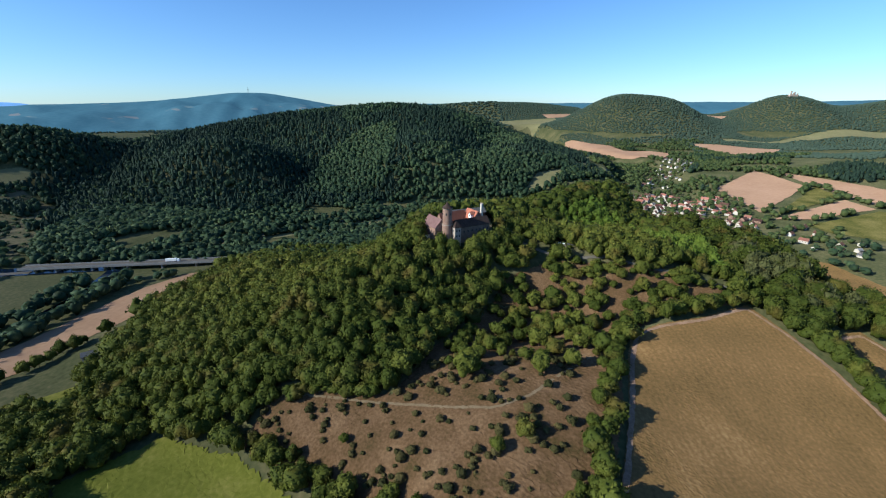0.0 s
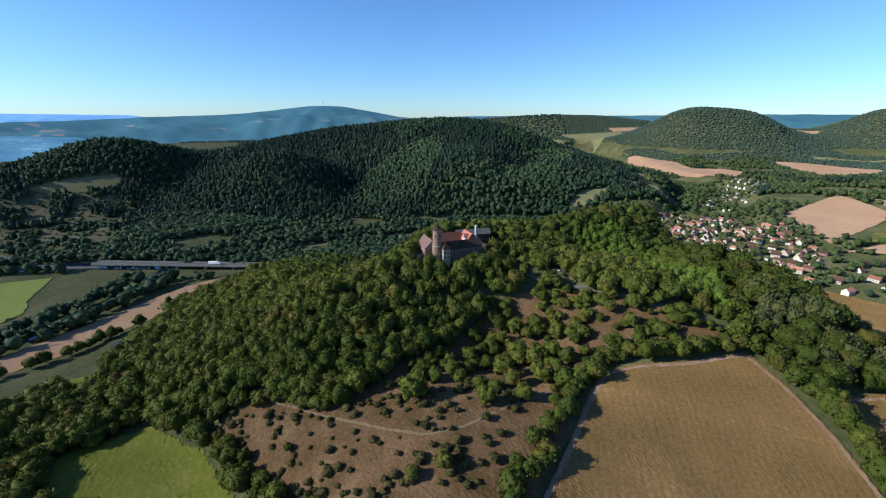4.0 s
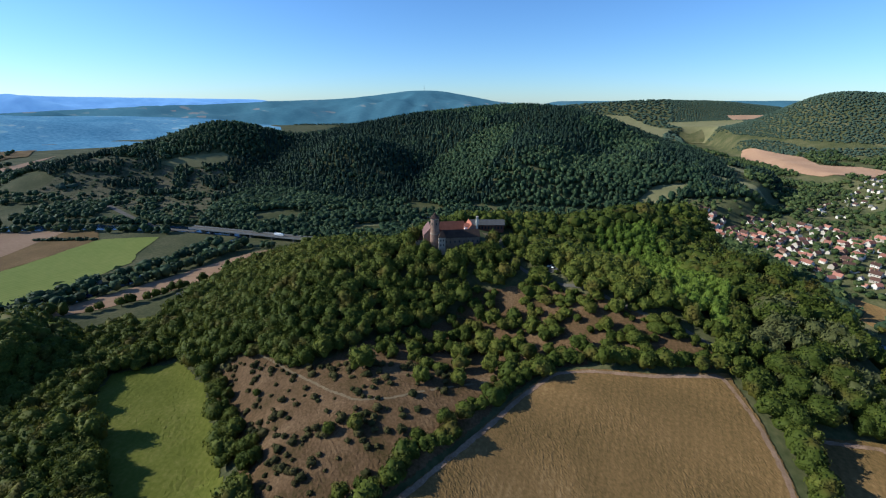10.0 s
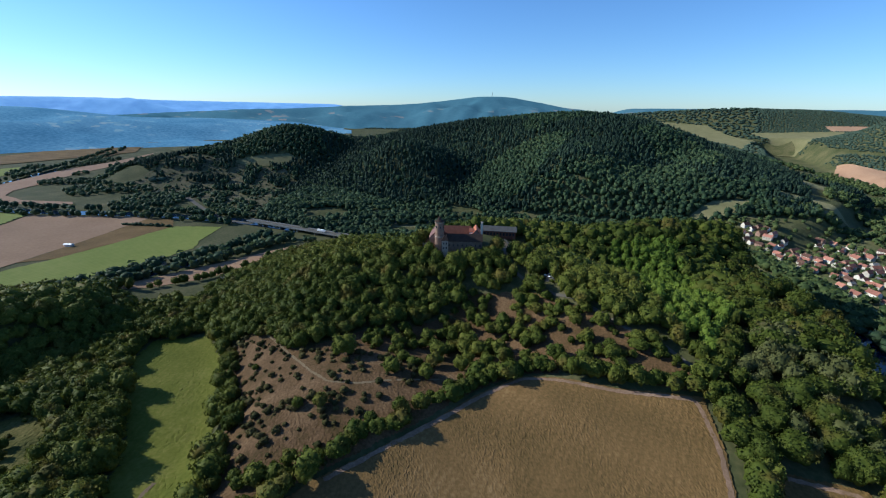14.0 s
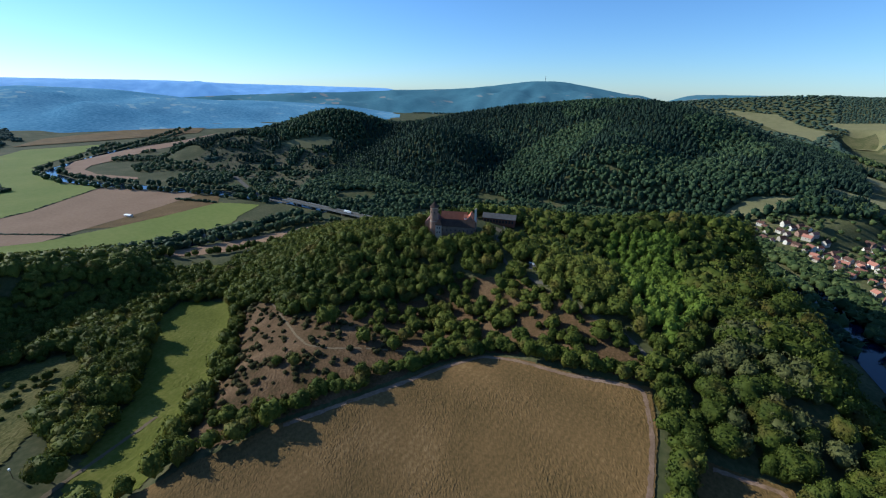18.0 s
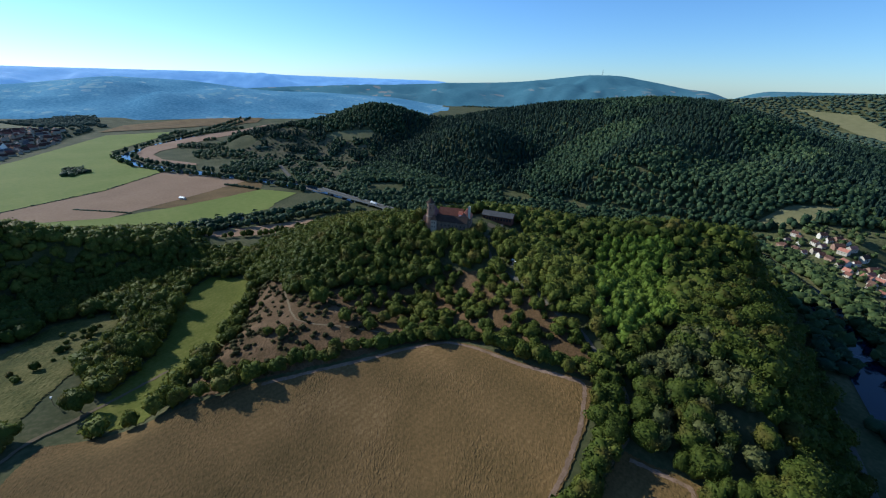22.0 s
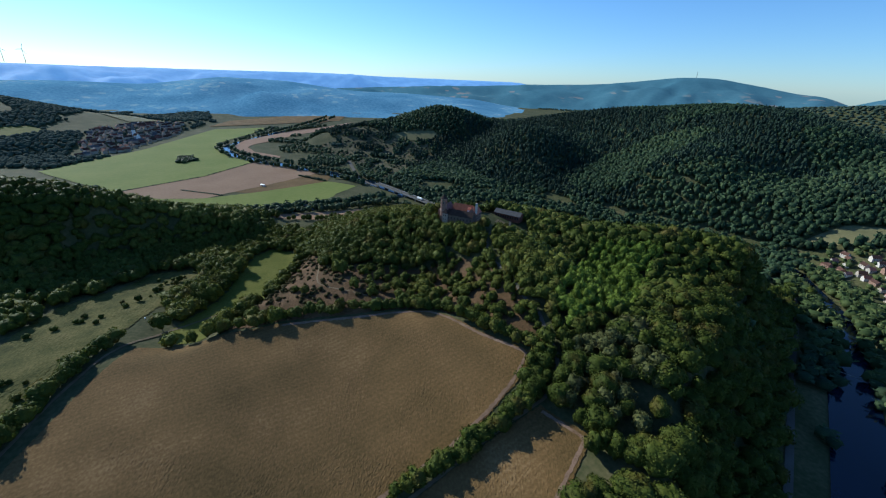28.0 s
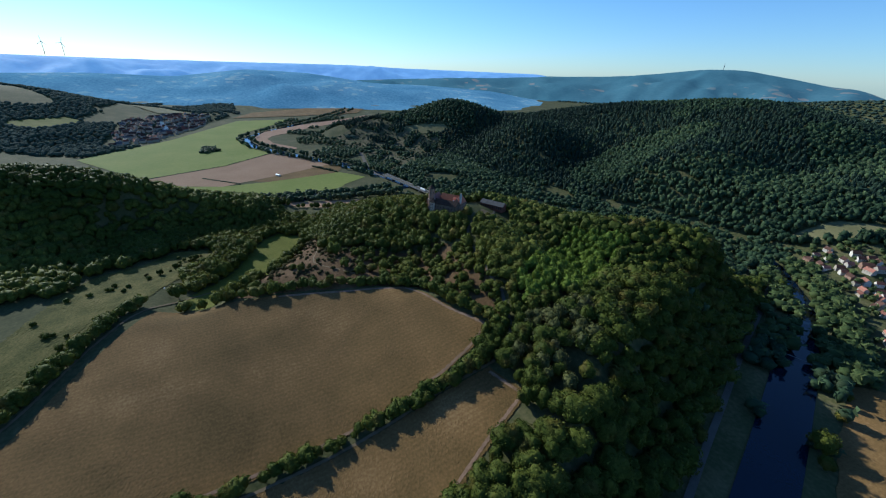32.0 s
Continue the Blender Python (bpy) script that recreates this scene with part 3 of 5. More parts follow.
CAR_PARK_RING = [(80, 287), (88, 293), (96, 289), (88, 283)]
FIELDS = [
    ("spur_slope", SPUR_SLOPE, "dry_slope", "dry bushy slope of the wooded spur", 0.5),
    ("field_main", MAIN_FIELD, "stubble", "wide brown stubble field on the plateau", 0.35), ("field_strip", STRIP_FIELD, "stubble", "narrow brown stubble field beside the wood", 0.35),
    ("meadow", MEADOW, "meadow", "green mown meadow in a small dry valley", 0.35), ("pasture", WEST_GRASS, "pasture", "rough grass pasture", 0.35),
    ("heath", HEATH, "heath", "dry reddish heath slope below the castle", 0.3), ("heath_upper", SLOPE, "heath", "dry heath slope beside the castle road", 0.3),
    ("field_riverside", RIVER_FIELD, "tilled", "reddish tilled field beside the river", 0.4), ("field_green", GREEN_FIELD, "crop", "bright green crop field", 0.5),
    ("field_pale", PALE_FIELD, "stubble", "pale harvested field", 0.5), ("field_loop", LOOP_FIELD, "tilled", "brown tilled field in the river loop", 0.6),
    ("field_near_green", NEAR_GREEN, "crop", "green crop field", 0.6), ("field_far_green", BIG_GREEN, "crop", "large green field in the valley", 1.2),
    ("field_inner", INNER_FIELD, "straw", "pale straw field within the river loop", 1.2), ("field_far_stubble", FAR_STUBBLE, "stubble", "far tan stubble field", 2.0),
    ("field_valley_head", V1, "straw", "pale straw field above the village", 1.5), ("field_above_village", V2, "straw", "pale straw field on the hillside", 1.5),
    ("field_village", V3, "straw", "large pale straw field beside the village", 0.8), ("field_long", V4, "straw", "long pale straw field", 0.8),
    ("field_lower", V5, "straw", "small pale straw field", 0.8), ("field_wedge", V6, "pasture", "wedge of greenish grass between straw fields", 1.2),
    ("grass_strip", GRASS_STRIP, "hay", "pale grass strip on the valley floor", 0.5), ("field_bank", RIVERSIDE, "stubble", "brown field on the river bank", 0.4),
    ("field_head", FIELD_HEAD_RING, "straw", "far pale straw field at the head of the valley", 3.0), ("field_hillside", FIELD_HILLSIDE_RING, "hay", "far hay meadow on the hillside", 3.0),
    ("field_high", FIELD_HIGH_RING, "hay", "far pale hay meadow above the side valley", 3.0), ("field_slope", FIELD_SLOPE_RING, "hay", "far rough pasture at the valley head", 3.0),
    ("field_saddle", FIELD_SADDLE_RING, "straw", "far straw field on the saddle", 2.0), ("field_glade", FIELD_GLADE_RING, "hay", "pale hay glade in the side valley", 1.0),
    ("field_terrace", FIELD_TERRACE_RING, "hay", "pale terrace above the village", 1.0),
    ("field_west_slope", FIELD_WEST_SLOPE_RING, "hay", "far pale meadow above the town", 2.5), ("field_west_red", FIELD_WEST_RED_RING, "tilled", "far reddish tilled field above the town", 3.0),
    ("field_west_high", FIELD_WEST_HIGH_RING, "meadow", "far green meadow on the western hill", 2.5), ("field_far_plain", FIELD_FAR_PLAIN_RING, "stubble", "far tan fields of the open valley", 2.5),
    ("hall_yard", HALL_YARD_RING, "track", "pale sandy yard in front of the hall", 0.5),
    ("car_park", CAR_PARK_RING, "asphalt", "small asphalt car park beside the castle road", 0.5),
    ("meadow_head", HEAD_MEADOW, "hay", "far pale meadow below the wooded hill", 1.5), ("field_east_green", EAST_GREEN, "pasture", "dark green grass field beside the village", 0.6),
    ("pasture_foot", FOOT_PASTURE, "meadow", "small green pasture at the foot of the wooded hill", 0.4),
    ("spur_clearing", SPUR_CLEAR, "hay", "pale clearing on the wooded spur", 0.9), ("village_meadow", VILLAGE_GREEN, "hay", "green meadow at the edge of the village", 0.6),
]
ROUGH = {"field_main": (0.62, 0.19, 0.1), "field_strip": (0.7, 0.19, 0.1), "pasture": (1.3, 0.32, 0), "heath": (1.0, 0.24, 0), "heath_upper": (1.0, 0.24, 0), "meadow": (1.6, 0.25, 0.2)}
for name, ring, key, label, lift in FIELDS:
    wide = max(abs(ring[0][0] - p[0]) + abs(ring[0][1] - p[1]) for p in ring)
    category = "meadow" if key in ("meadow", "pasture", "hay", "dry_slope") else "field"
    if name in ROUGH:
        tussocky(name, ring, M[key], label, category, lift, *ROUGH[name])
    else:
        sheet(name, ring, M[key], label, category, step=6.0 if wide < 420 else 16.0, lift=lift)

CASTLE_ROAD = [(214, 212), (208, 228), (196, 240), (178, 247), (160, 257), (146, 257), (129, 264), (112, 273), (97, 273), (73, 281), (55, 292), (42, 312), (38, 335), (22, 352)]
FIELD_ROAD = [(214, 212), (213, 160), (214, 100), (215, 20), (216, -60)]
HEATH_PATH = [(-83, 172), (-50, 163), (-22, 154), (4, 145), (22, 141), (38, 147), (52, 160), (75, 180)]
MEADOW_TRACK = [(-20, 72), (-8, 48), (4, 26), (12, 8), (30, -10), (60, -30), (110, -56), (160, -95)]
MAIN_ROAD = [(-255, 426), (-200, 450), (-80, 540), (60, 600), (150, 640), (205, 632), (236, 540), (256, 473), (276, 411), (290, 370), (307, 318), (332, 245), (385, 100), (450, -40)]
WEST_ROAD = [(-431, 402), (-480, 392), (-560, 405), (-700, 440)]
ribbon("road_castle", CASTLE_ROAD, 2.3, M["asphalt"], "narrow asphalt road up to the castle", "road", lift=0.5, step=3.0, ragged=0.12)
ribbon("lane_field", FIELD_ROAD, 2.0, M["track"], "narrow pale lane along the hedge", "road", lift=0.5, step=2, ragged=0.2)
FIELD_EDGE = [(60, 102), (71, 124), (83, 150), (93, 174), (106, 199), (123, 206), (150, 212.5), (184, 226), (195, 204), (201, 181), (204, 157), (205, 110), (205, 47), (206, -60)]
ribbon("margin_field", FIELD_EDGE, 2.2, M["margin"], "bare reddish margin along the stubble field", "field margin", lift=0.56, step=1.6, ragged=0.3)
ribbon("margin_strip", [(219, 205), (244, 212), (254, 184), (268, 147), (274, 100)], 2.0, M["margin"], "bare margin of the narrow field", "field margin", lift=0.56, step=1.6, ragged=0.3)
ribbon("path_heath", HEATH_PATH, 1.3, M["track"], "pale footpath across the heath", "path", lift=0.5, step=1.5, ragged=0.45)
ribbon("track_meadow", MEADOW_TRACK, 2.2, M["track"], "pale farm track past the meadow", "track", lift=0.6, step=2, ragged=0.3)
ribbon("road_valley", MAIN_ROAD, 4.5, M["asphalt"], "asphalt road along the river", "road")
ribbon("road_west", WEST_ROAD, 8.0, M["asphalt"], "asphalt road beyond the bridge", "road")

RIVER = [(520, -160), (420, 90), (356, 270), (334, 345), (318, 398), (303, 446), (284, 510), (258, 590), (180, 690), (60, 705), (-60, 670), (-220, 565), (-310, 490), (-350, 420),
         (-330, 345), (-331, 285), (-338, 230), (-340, 185), (-335, 130)]
LOOP_RIVER = [(-350, 420), (-470, 400), (-600, 350), (-800, 240), (-900, 200), (-1010, 185), (-1080, 210), (-1200, 290), (-1500, 540), (-1900, 800)]
ribbon("river", RIVER[:8], 30, M["water"], "dark still river", "river", level=0.55)
ribbon("river_lower", RIVER[7:], 17, M["water"], "narrow tree-lined lower reach of the river", "river", level=0.58)
ribbon("river_loop", LOOP_RIVER, 24, M["water"], "far bend of the river", "river", level=0.6)

# ---- trees ----
_rng = np.random.default_rng(7)


def ball(n_sub, rough, rng):
    bm = bmesh.new()
    bmesh.ops.create_icosphere(bm, subdivisions=n_sub, radius=1)
    v = np.array([p.co for p in bm.verts])
    f = np.array([[p.index for p in q.verts] for q in bm.faces])
    bm.free()
    return v * (1 + rough * rng.uniform(-1, 1, (len(v), 1))), f


def sprays_on(d, r, rng, size):
    """Small leaf sprays set at random slants on a surface, in directions d at distances r."""
    n = len(d)
    p = d * r[:, None] * rng.uniform(0.98, 1.12, (n, 1))
    out = d + rng.normal(size=(n, 3)) * 0.6
    a = np.cross(out, rng.normal(size=(n, 3)))
    a /= np.linalg.norm(a, axis=1)[:, None]
    b = np.cross(out, a)
    b /= np.linalg.norm(b, axis=1)[:, None]
    s = size * rng.uniform(0.6, 1.3, (n, 1))
    return np.stack([p + a * s, p - a * s * 0.5 + b * s * 0.8, p - a * s * 0.5 - b * s * 0.8], 1).reshape(-1, 3)


def crown(rng, lumps, sprays, size, sub=3):
    """A billowing crown of unit radius and height 1 above its base: many boughs that bulge out of one mass, with leaf sprays on them."""
    v, f = ball(sub, 0.0, rng)
    centres, radii = [], []
    for k in range(lumps):
        z = 0.95 - 1.35 * (k + 0.5) / lumps
        a = k * 2.4 + rng.uniform(-0.35, 0.35)
        q = math.sqrt(max(0.0, 1 - z * z)) * rng.uniform(0.86, 1.1)
        reach = rng.uniform(0.44, 0.8)
        centres.append((reach * q * math.cos(a), reach * q * math.sin(a), reach * z))
        radii.append(rng.uniform(0.27, 0.42) * (1.25 if lumps < 12 else 1.0))
    centres, radii = np.array(centres), np.array(radii)

    def extent(d):
        along = d @ centres.T
        inner = radii ** 2 - (centres ** 2).sum(1) + along ** 2
        return np.maximum(np.where(inner > 0, along + np.sqrt(np.maximum(inner, 0)), 0).max(1), 0.5)
    r = extent(v) * (1 + 0.05 * rng.uniform(-1, 1, len(v)))
    v = v * r[:, None] * 0.95
    if sprays:
        d = rng.normal(size=(sprays, 3))
        d[:, 2] = np.abs(d[:, 2]) * 0.8 + d[:, 2] * 0.35
        d /= np.linalg.norm(d, axis=1)[:, None]
        f = np.concatenate([f, np.arange(sprays * 3).reshape(-1, 3) + len(v)])
        v = np.concatenate([v, sprays_on(d, extent(d), rng, size)])
    return np.concatenate([v[:, :2], np.maximum(v[:, 2:] + 0.72, 0.0) / 1.72], 1), f


def low_crown(rng, cone=False, sub=1, sprays=0):
    """The same for woods far off: one uneven mass with a few sprays."""
    v, f = ball(sub, 0.26, rng)
    if sprays:
        d = rng.normal(size=(sprays, 3))
        d[:, 2] = np.abs(d[:, 2])
        d /= np.linalg.norm(d, axis=1)[:, None]
        a = rng.normal(size=(sprays, 3)) * 0.28
        b = rng.normal(size=(sprays, 3)) * 0.28
        tri = np.stack([d + a, d + b, d * 0.98 - a - b * 0.3], 1).reshape(-1, 3)
        f = np.concatenate([f, np.arange(sprays * 3).reshape(-1, 3) + len(v)])
        v = np.concatenate([v, tri])
    if cone:
        z = (v[:, 2:] + 1) / 2
        v = np.concatenate([v[:, :2] * (1.15 - z) * 1.05, z], 1)
    else:
        v = np.concatenate([v[:, :2], (v[:, 2:] + 1) / 2], 1)
    return v, f


def wood(name, spots, templates, material, label, rounded=False):
    """Many trees as one mesh. spots: rows of x, y, radius, height, lift of the crown's base, tint."""
    vs, fs, ts, n = [], [], [], 0
    pick = _rng.integers(0, len(templates), len(spots))
    zs = height(spots[:, 0], spots[:, 1])
    mottle = np.repeat(np.random.default_rng(2).normal(0, 0.16, 900), 3)
    for k, (tv, tf) in enumerate(templates):
        s = spots[pick == k]
        if not len(s):
            continue
        z = zs[pick == k]
        a = _rng.uniform(0, 6.283, len(s))
        c, sn = np.cos(a)[:, None], np.sin(a)[:, None]
        x = (tv[:, 0] * c - tv[:, 1] * sn) * s[:, 2:3] + s[:, 0:1]
        y = (tv[:, 0] * sn + tv[:, 1] * c) * s[:, 2:3] + s[:, 1:2]
        h = tv[:, 2] * s[:, 3:4] + (z + s[:, 4])[:, None]
        vs.append(np.stack([x, y, h], -1).reshape(-1, 3))
        fs.append((tf[None] + (np.arange(len(s)) * len(tv))[:, None, None] + n).reshape(-1, 3))
        ts.append((s[:, 5:6] + mottle[None, :len(tv)] * (0.5 + s[:, 5:6])).ravel())
        n += len(s) * len(tv)
    me = raw_mesh(name, np.concatenate(vs), np.concatenate(fs), material, np.concatenate(ts), rounded)
    return tagged(new(name, me), label, "forest", kind="stuff")


def scatter(x0, x1, y0, y1, step, rng):
    x, y = np.meshgrid(np.arange(x0, x1, step), np.arange(y0, y1, step))
    x = x.ravel() + rng.uniform(-0.45, 0.45, x.size) * step
    y = y.ravel() + rng.uniform(-0.45, 0.45, y.size) * step
    return x, y


CASTLE_YARD = [(-16, 281), (1, 269), (12, 270), (38, 287), (44, 312), (62, 318), (64, 338), (40, 362), (4, 350), (-4, 340), (-8, 312), (-12, 290)]
VILLAGE = [(140, 745), (240, 690), (300, 590), (330, 520), (390, 450), (440, 400), (540, 480), (500, 620), (520, 740), (480, 850), (640, 1060), (720, 1180), (640, 1260), (560, 1130), (420, 880), (250, 800)]
TOWN = [(-1000, -150), (-1060, -30), (-1150, -15), (-1350, 85), (-1720, 180), (-1600, 40), (-1300, -150), (-1120, -150)]


def clear(x, y):
    """Whether no wood stands there."""
    out = np.zeros(x.shape, bool)
    for name, ring, *_ in FIELDS:
        here = inside(x, y, ring)
        if name in ("heath", "heath_upper"):
            here &= (ripple(x, y, 11) < np.where(name == "heath", 0.9 - 0.3 * smooth(215, 240, y), 0.5)) | (y < 212)
        if name == "spur_slope":
            here &= ripple(x, y, 13) < 0.6
        out |= here
    out |= inside(x, y, CASTLE_YARD) | inside(x, y, VILLAGE) | inside(x, y, HILL_FOOT)
    for line, w in ((CASTLE_ROAD, 2.9), (MAIN_ROAD, 5), (RIVER, 12), (FIELD_ROAD, 3), (MEADOW_TRACK, 6), (WEST_ROAD, 8), (LOOP_RIVER, 16)):
        out |= lane(x, y, [(a, b, w) for a, b in line])[0] < 0
    return out


big_leaf = [crown(_rng, 24, 560, 0.075) for _ in range(6)]
near_leaf = [crown(_rng, 15, 190, 0.125, 2) for _ in range(8)]
back_leaf = [crown(_rng, 8, 44, 0.17, 2) for _ in range(6)]
mid_leaf = [low_crown(_rng, sprays=9) for _ in range(6)]
mid_slim = [low_crown(_rng, sprays=8) for _ in range(4)]
mid_cone = [low_crown(_rng, True, sprays=6) for _ in range(5)]
far_leaf = [low_crown(_rng, sub=1) for _ in range(3)]

# woods of the castle hill, the river slope and the western ridge
x, y = scatter(-520, 420, -180, 620, 5.9, _rng)
h = height(x, y)
east = (x > 200) & (y > 120) & (y < 640) & (x < 430)
keep = ((h > 3.5) | east) & ~clear(x, y) & ~((y < 30) & (x > -60)) & ~((x > 330) & (y > 420))
keep &= ~((x > 195) & (y < 205) & (x < 262)) & ~(east & (x > np.interp(y, [90, 250, 320, 400, 470, 540, 605], [385, 328, 304, 279, 258, 240, 222])))
x, y, h = x[keep], y[keep], h[keep]
tint = 0.2 + 0.42 * ripple(x, y, 38) * _rng.uniform(0.55, 1.45, len(x))
young = inside(x, y, [(108, 380), (155, 415), (180, 350), (198, 312), (190, 255), (172, 258), (150, 290)])
pale = inside(x, y, [(180, 250), (200, 285), (238, 285), (262, 240), (250, 214), (212, 214)]) & (_rng.uniform(0, 1, len(x)) < 0.55)
tall = np.where(inside(x, y, SLOPE), 0.55, 1.0) * _rng.uniform(0.72, 1.22, len(x))
big = (x > 200) & (y < 600) & ~young
some = _rng.uniform(0, 1, len(x)) < 0.56
near = (y < 260) & (x > 195)
sp = np.stack([x, y, 6.8 * tall ** 0.5 * _rng.uniform(0.6, 1.35, len(x)), 13.5 * tall, 0.6 * tall, tint * 0.68], -1)
wood("pale_wood", sp[big & pale & some] * [1, 1, 0.75, 0.95, 1, 1], near_leaf, M["pale"], "pale grey-green broadleaf trees at the wood's edge", True)
wood("river_slope_wood", sp[big & some & ~pale & near], big_leaf, M["leaf"], "dense wood of large broadleaf trees above the river", True)
wood("river_bank_wood", sp[big & some & ~pale & ~near], near_leaf, M["leaf"], "dense broadleaf wood on the steep bank above the river", True)
rest = ~big & (_rng.uniform(0, 1, len(x)) < 0.95)
x, y, tall, tint = x[rest], y[rest], tall[rest], tint[rest]
young = young[rest]
spots = np.stack([x, y, np.where(young, 3.9, 5.0) * tall ** 0.5 * _rng.uniform(0.65, 1.35, len(x)), 11.5 * tall, 0.5 * tall, tint], -1)
front = (y < 330 - 0.25 * x) & (y > 20) & (x > -230)
wood("young_wood", spots[young], near_leaf, M["young_leaf"], "bright green plantation of young broadleaf trees", True)
front &= ~young
wood("castle_hill_wood", spots[front], near_leaf, M["leaf"], "dense broadleaf wood in late summer green", True)
behind = ~front & ~young & (_rng.uniform(0, 1, len(x)) < np.where((x < -150) & (x > -270) & (y < 140), 1.0, 0.7))
across = behind & ((y > 450) & (x < 150) | (x < -270) & (y > 200))
# The darker, bluer leaves paint in the shade behind the castle hill.
wood("valley_side_wood", spots[across] * [1, 1, 1.1, 0.9, 1, 1], mid_leaf, M["hill_leaf"], "broadleaf wood on the valley side, shade put into its leaf colour", True)
behind &= ~across
wood("back_slope_wood", spots[behind] * [1, 1, 1.15, 1, 1, 1], back_leaf, M["leaf"], "broadleaf wood on the hill's far slope and the western ridge", True)

# woods of the hills across the valley
x, y = scatter(-1350, 850, 480, 1650, 8.2, _rng)
h = height(x, y)
keep = (h > 5) & ~clear(x, y) & ~((y > 1120) & (_rng.uniform(0, 1, len(x)) < 0.35)) & ~((x < 420) & (x > -520) & (y < 620)) & ~((x > 330) & (h < 60) & (ripple(x, y, 60) < 0.62))
keep &= ~((x > 250) & (y > 1100) & (h < 40) & (ripple(x, y, 45) < 0.5))
x, y, h = x[keep], y[keep], h[keep]
BRIGHT_BAND = [(-150, 1041), (-192, 1010), (-256, 887), (-245, 745), (-175, 700), (-111, 740), (-96, 866), (-110, 1030)]
BRIGHT_SLOPE = [(26, 1043), (76, 987), (132, 953), (183, 962), (200, 1040), (112, 1130), (40, 1110)]
dark = (ripple(x, y, 150, 1.0) + 0.3 * ripple(x, y, 23)) > np.where(y < 1200, 0.48, 0.62)
dark = (dark | inside(x, y, [(-560, 600), (-590, 745), (-570, 930), (-420, 1080), (-270, 1000), (-275, 760), (-300, 640)])) & ~inside(x, y, BRIGHT_BAND) & ~inside(x, y, BRIGHT_SLOPE) & (_rng.uniform(0, 1, len(x)) < 0.93)
sp = np.stack([x, y, _rng.uniform(3.4, 5.4, len(x)), _rng.uniform(9, 15, len(x)), np.full(len(x), 0.8), np.where(inside(x, y, BRIGHT_BAND) | inside(x, y, BRIGHT_SLOPE), 0.26, 0.08) + 0.42 * ripple(x, y, 70) * _rng.uniform(0.5, 1.5, len(x))], -1)
wood("hill_wood", sp[~dark], mid_leaf, M["hill_leaf"], "broadleaf wood on the hills across the valley", True)
wood("conifer_wood", sp[dark] * [1, 1, 0.86, 1.05, 1, 1], mid_cone + mid_slim, M["needle"], "dark conifer wood on the hills across the valley")

# woods farther off
fx, fy = scatter(-2700, -300, -900, 900, 12, _rng)
x, y = scatter(-2700, 350, 900, 3300, 22, _rng)
ex, ey = scatter(350, 2700, 900, 3300, 10, _rng)
front = (ey < 2190) | ((ex < 900) & (ey < 2950))
x, y = np.concatenate([x, ex[front], fx]), np.concatenate([y, ey[front], fy])
h = height(x, y)
keep = ((h > 12) | ((x < -700) & (y < 250) & (h > 3)) | ((x < -300) & (y < -60))) & ~clear(x, y) & ~((x > -1350) & (x < 900) & (y > 480) & (y < 1650)) & ~((x > -525) & (y > -190) & (y < 700)) & ((ripple(x, y, 120) > np.where(x < -700, 0.25, 0.38)) | (h > 60))
keep &= ~(inside(x, y, TOWN) & (_rng.uniform(0, 1, len(x)) < 0.86)) & ~((x < -1000) & (y < 600) & (ripple(x, y, 75, 0.5) < 0.34))
keep &= (np.hypot(x, y) < 3350)
x, y = x[keep], y[keep]
sp = np.stack([x, y, np.where(x > 350, 0.52, np.where(x < -560, 0.74, 1.05)) * _rng.uniform(7, 11.5, len(x)), np.where(x > 350, 0.75, 1.0) * _rng.uniform(8, 12, len(x)), np.full(len(x), -1.5), 0.06 + 0.28 * ripple(x, y, 90) * _rng.uniform(0.6, 1.3, len(x))], -1)
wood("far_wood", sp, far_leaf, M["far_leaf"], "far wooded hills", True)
# trees along the water and in the village
lines = [(RIVER[5:], 10, 7), (RIVER[7:], 17, 9), (RIVER[5:9], 26, 9), (LOOP_RIVER, 17, 12), (MAIN_ROAD[:4], 10, 10), (RIVER[:3], 24, 9)]
rows = []
for line, off, step in lines:
    for (ax, ay), (bx, by) in zip(line, line[1:]):
        d = math.hypot(bx - ax, by - ay)
        for s in np.arange(0, d, step):
            for side in (-1, 1):
                if random.random() < 0.82:
                    o = side * (off + random.uniform(-2, 8))
                    rows.append((ax + (bx - ax) * s / d - (by - ay) / d * o + random.uniform(-4, 4), ay + (by - ay) * s / d + (bx - ax) / d * o, random.uniform(4, 6.5), random.uniform(8, 13), 0.8, random.uniform(0.15, 0.5)))
for x0, x1, y0, y1, step, cut, s in ((-760, 480, 380, 720, 10.5, 0.3, 25), (230, 1000, 560, 1700, 12.5, 0.45, 34), (130, 420, 620, 900, 11, 0.3, 20), (-1500, -480, 330, 700, 13, 0.55, 30)):
    qx, qy = scatter(x0, x1, y0, y1, step, _rng)
    ok = ~clear(qx, qy) & (ripple(qx, qy, s) > cut) & (height(qx, qy) < 40)
    rows += [(a, b, random.uniform(3.5, 6), random.uniform(7, 12), 0.6, random.uniform(0.15, 0.55)) for a, b in zip(qx[ok], qy[ok])]
for q in np.arange(0, 1, 0.012):
    a, b = np.interp(q, [0, 0.35, 0.6, 1], [262, 314, 330, 395]), np.interp(q, [0, 0.35, 0.6, 1], [640, 540, 480, 320])
    rows.append((a + random.uniform(-6, 6), b, random.uniform(4.5, 7), random.uniform(9, 13), 0.8, random.uniform(0.15, 0.45)))
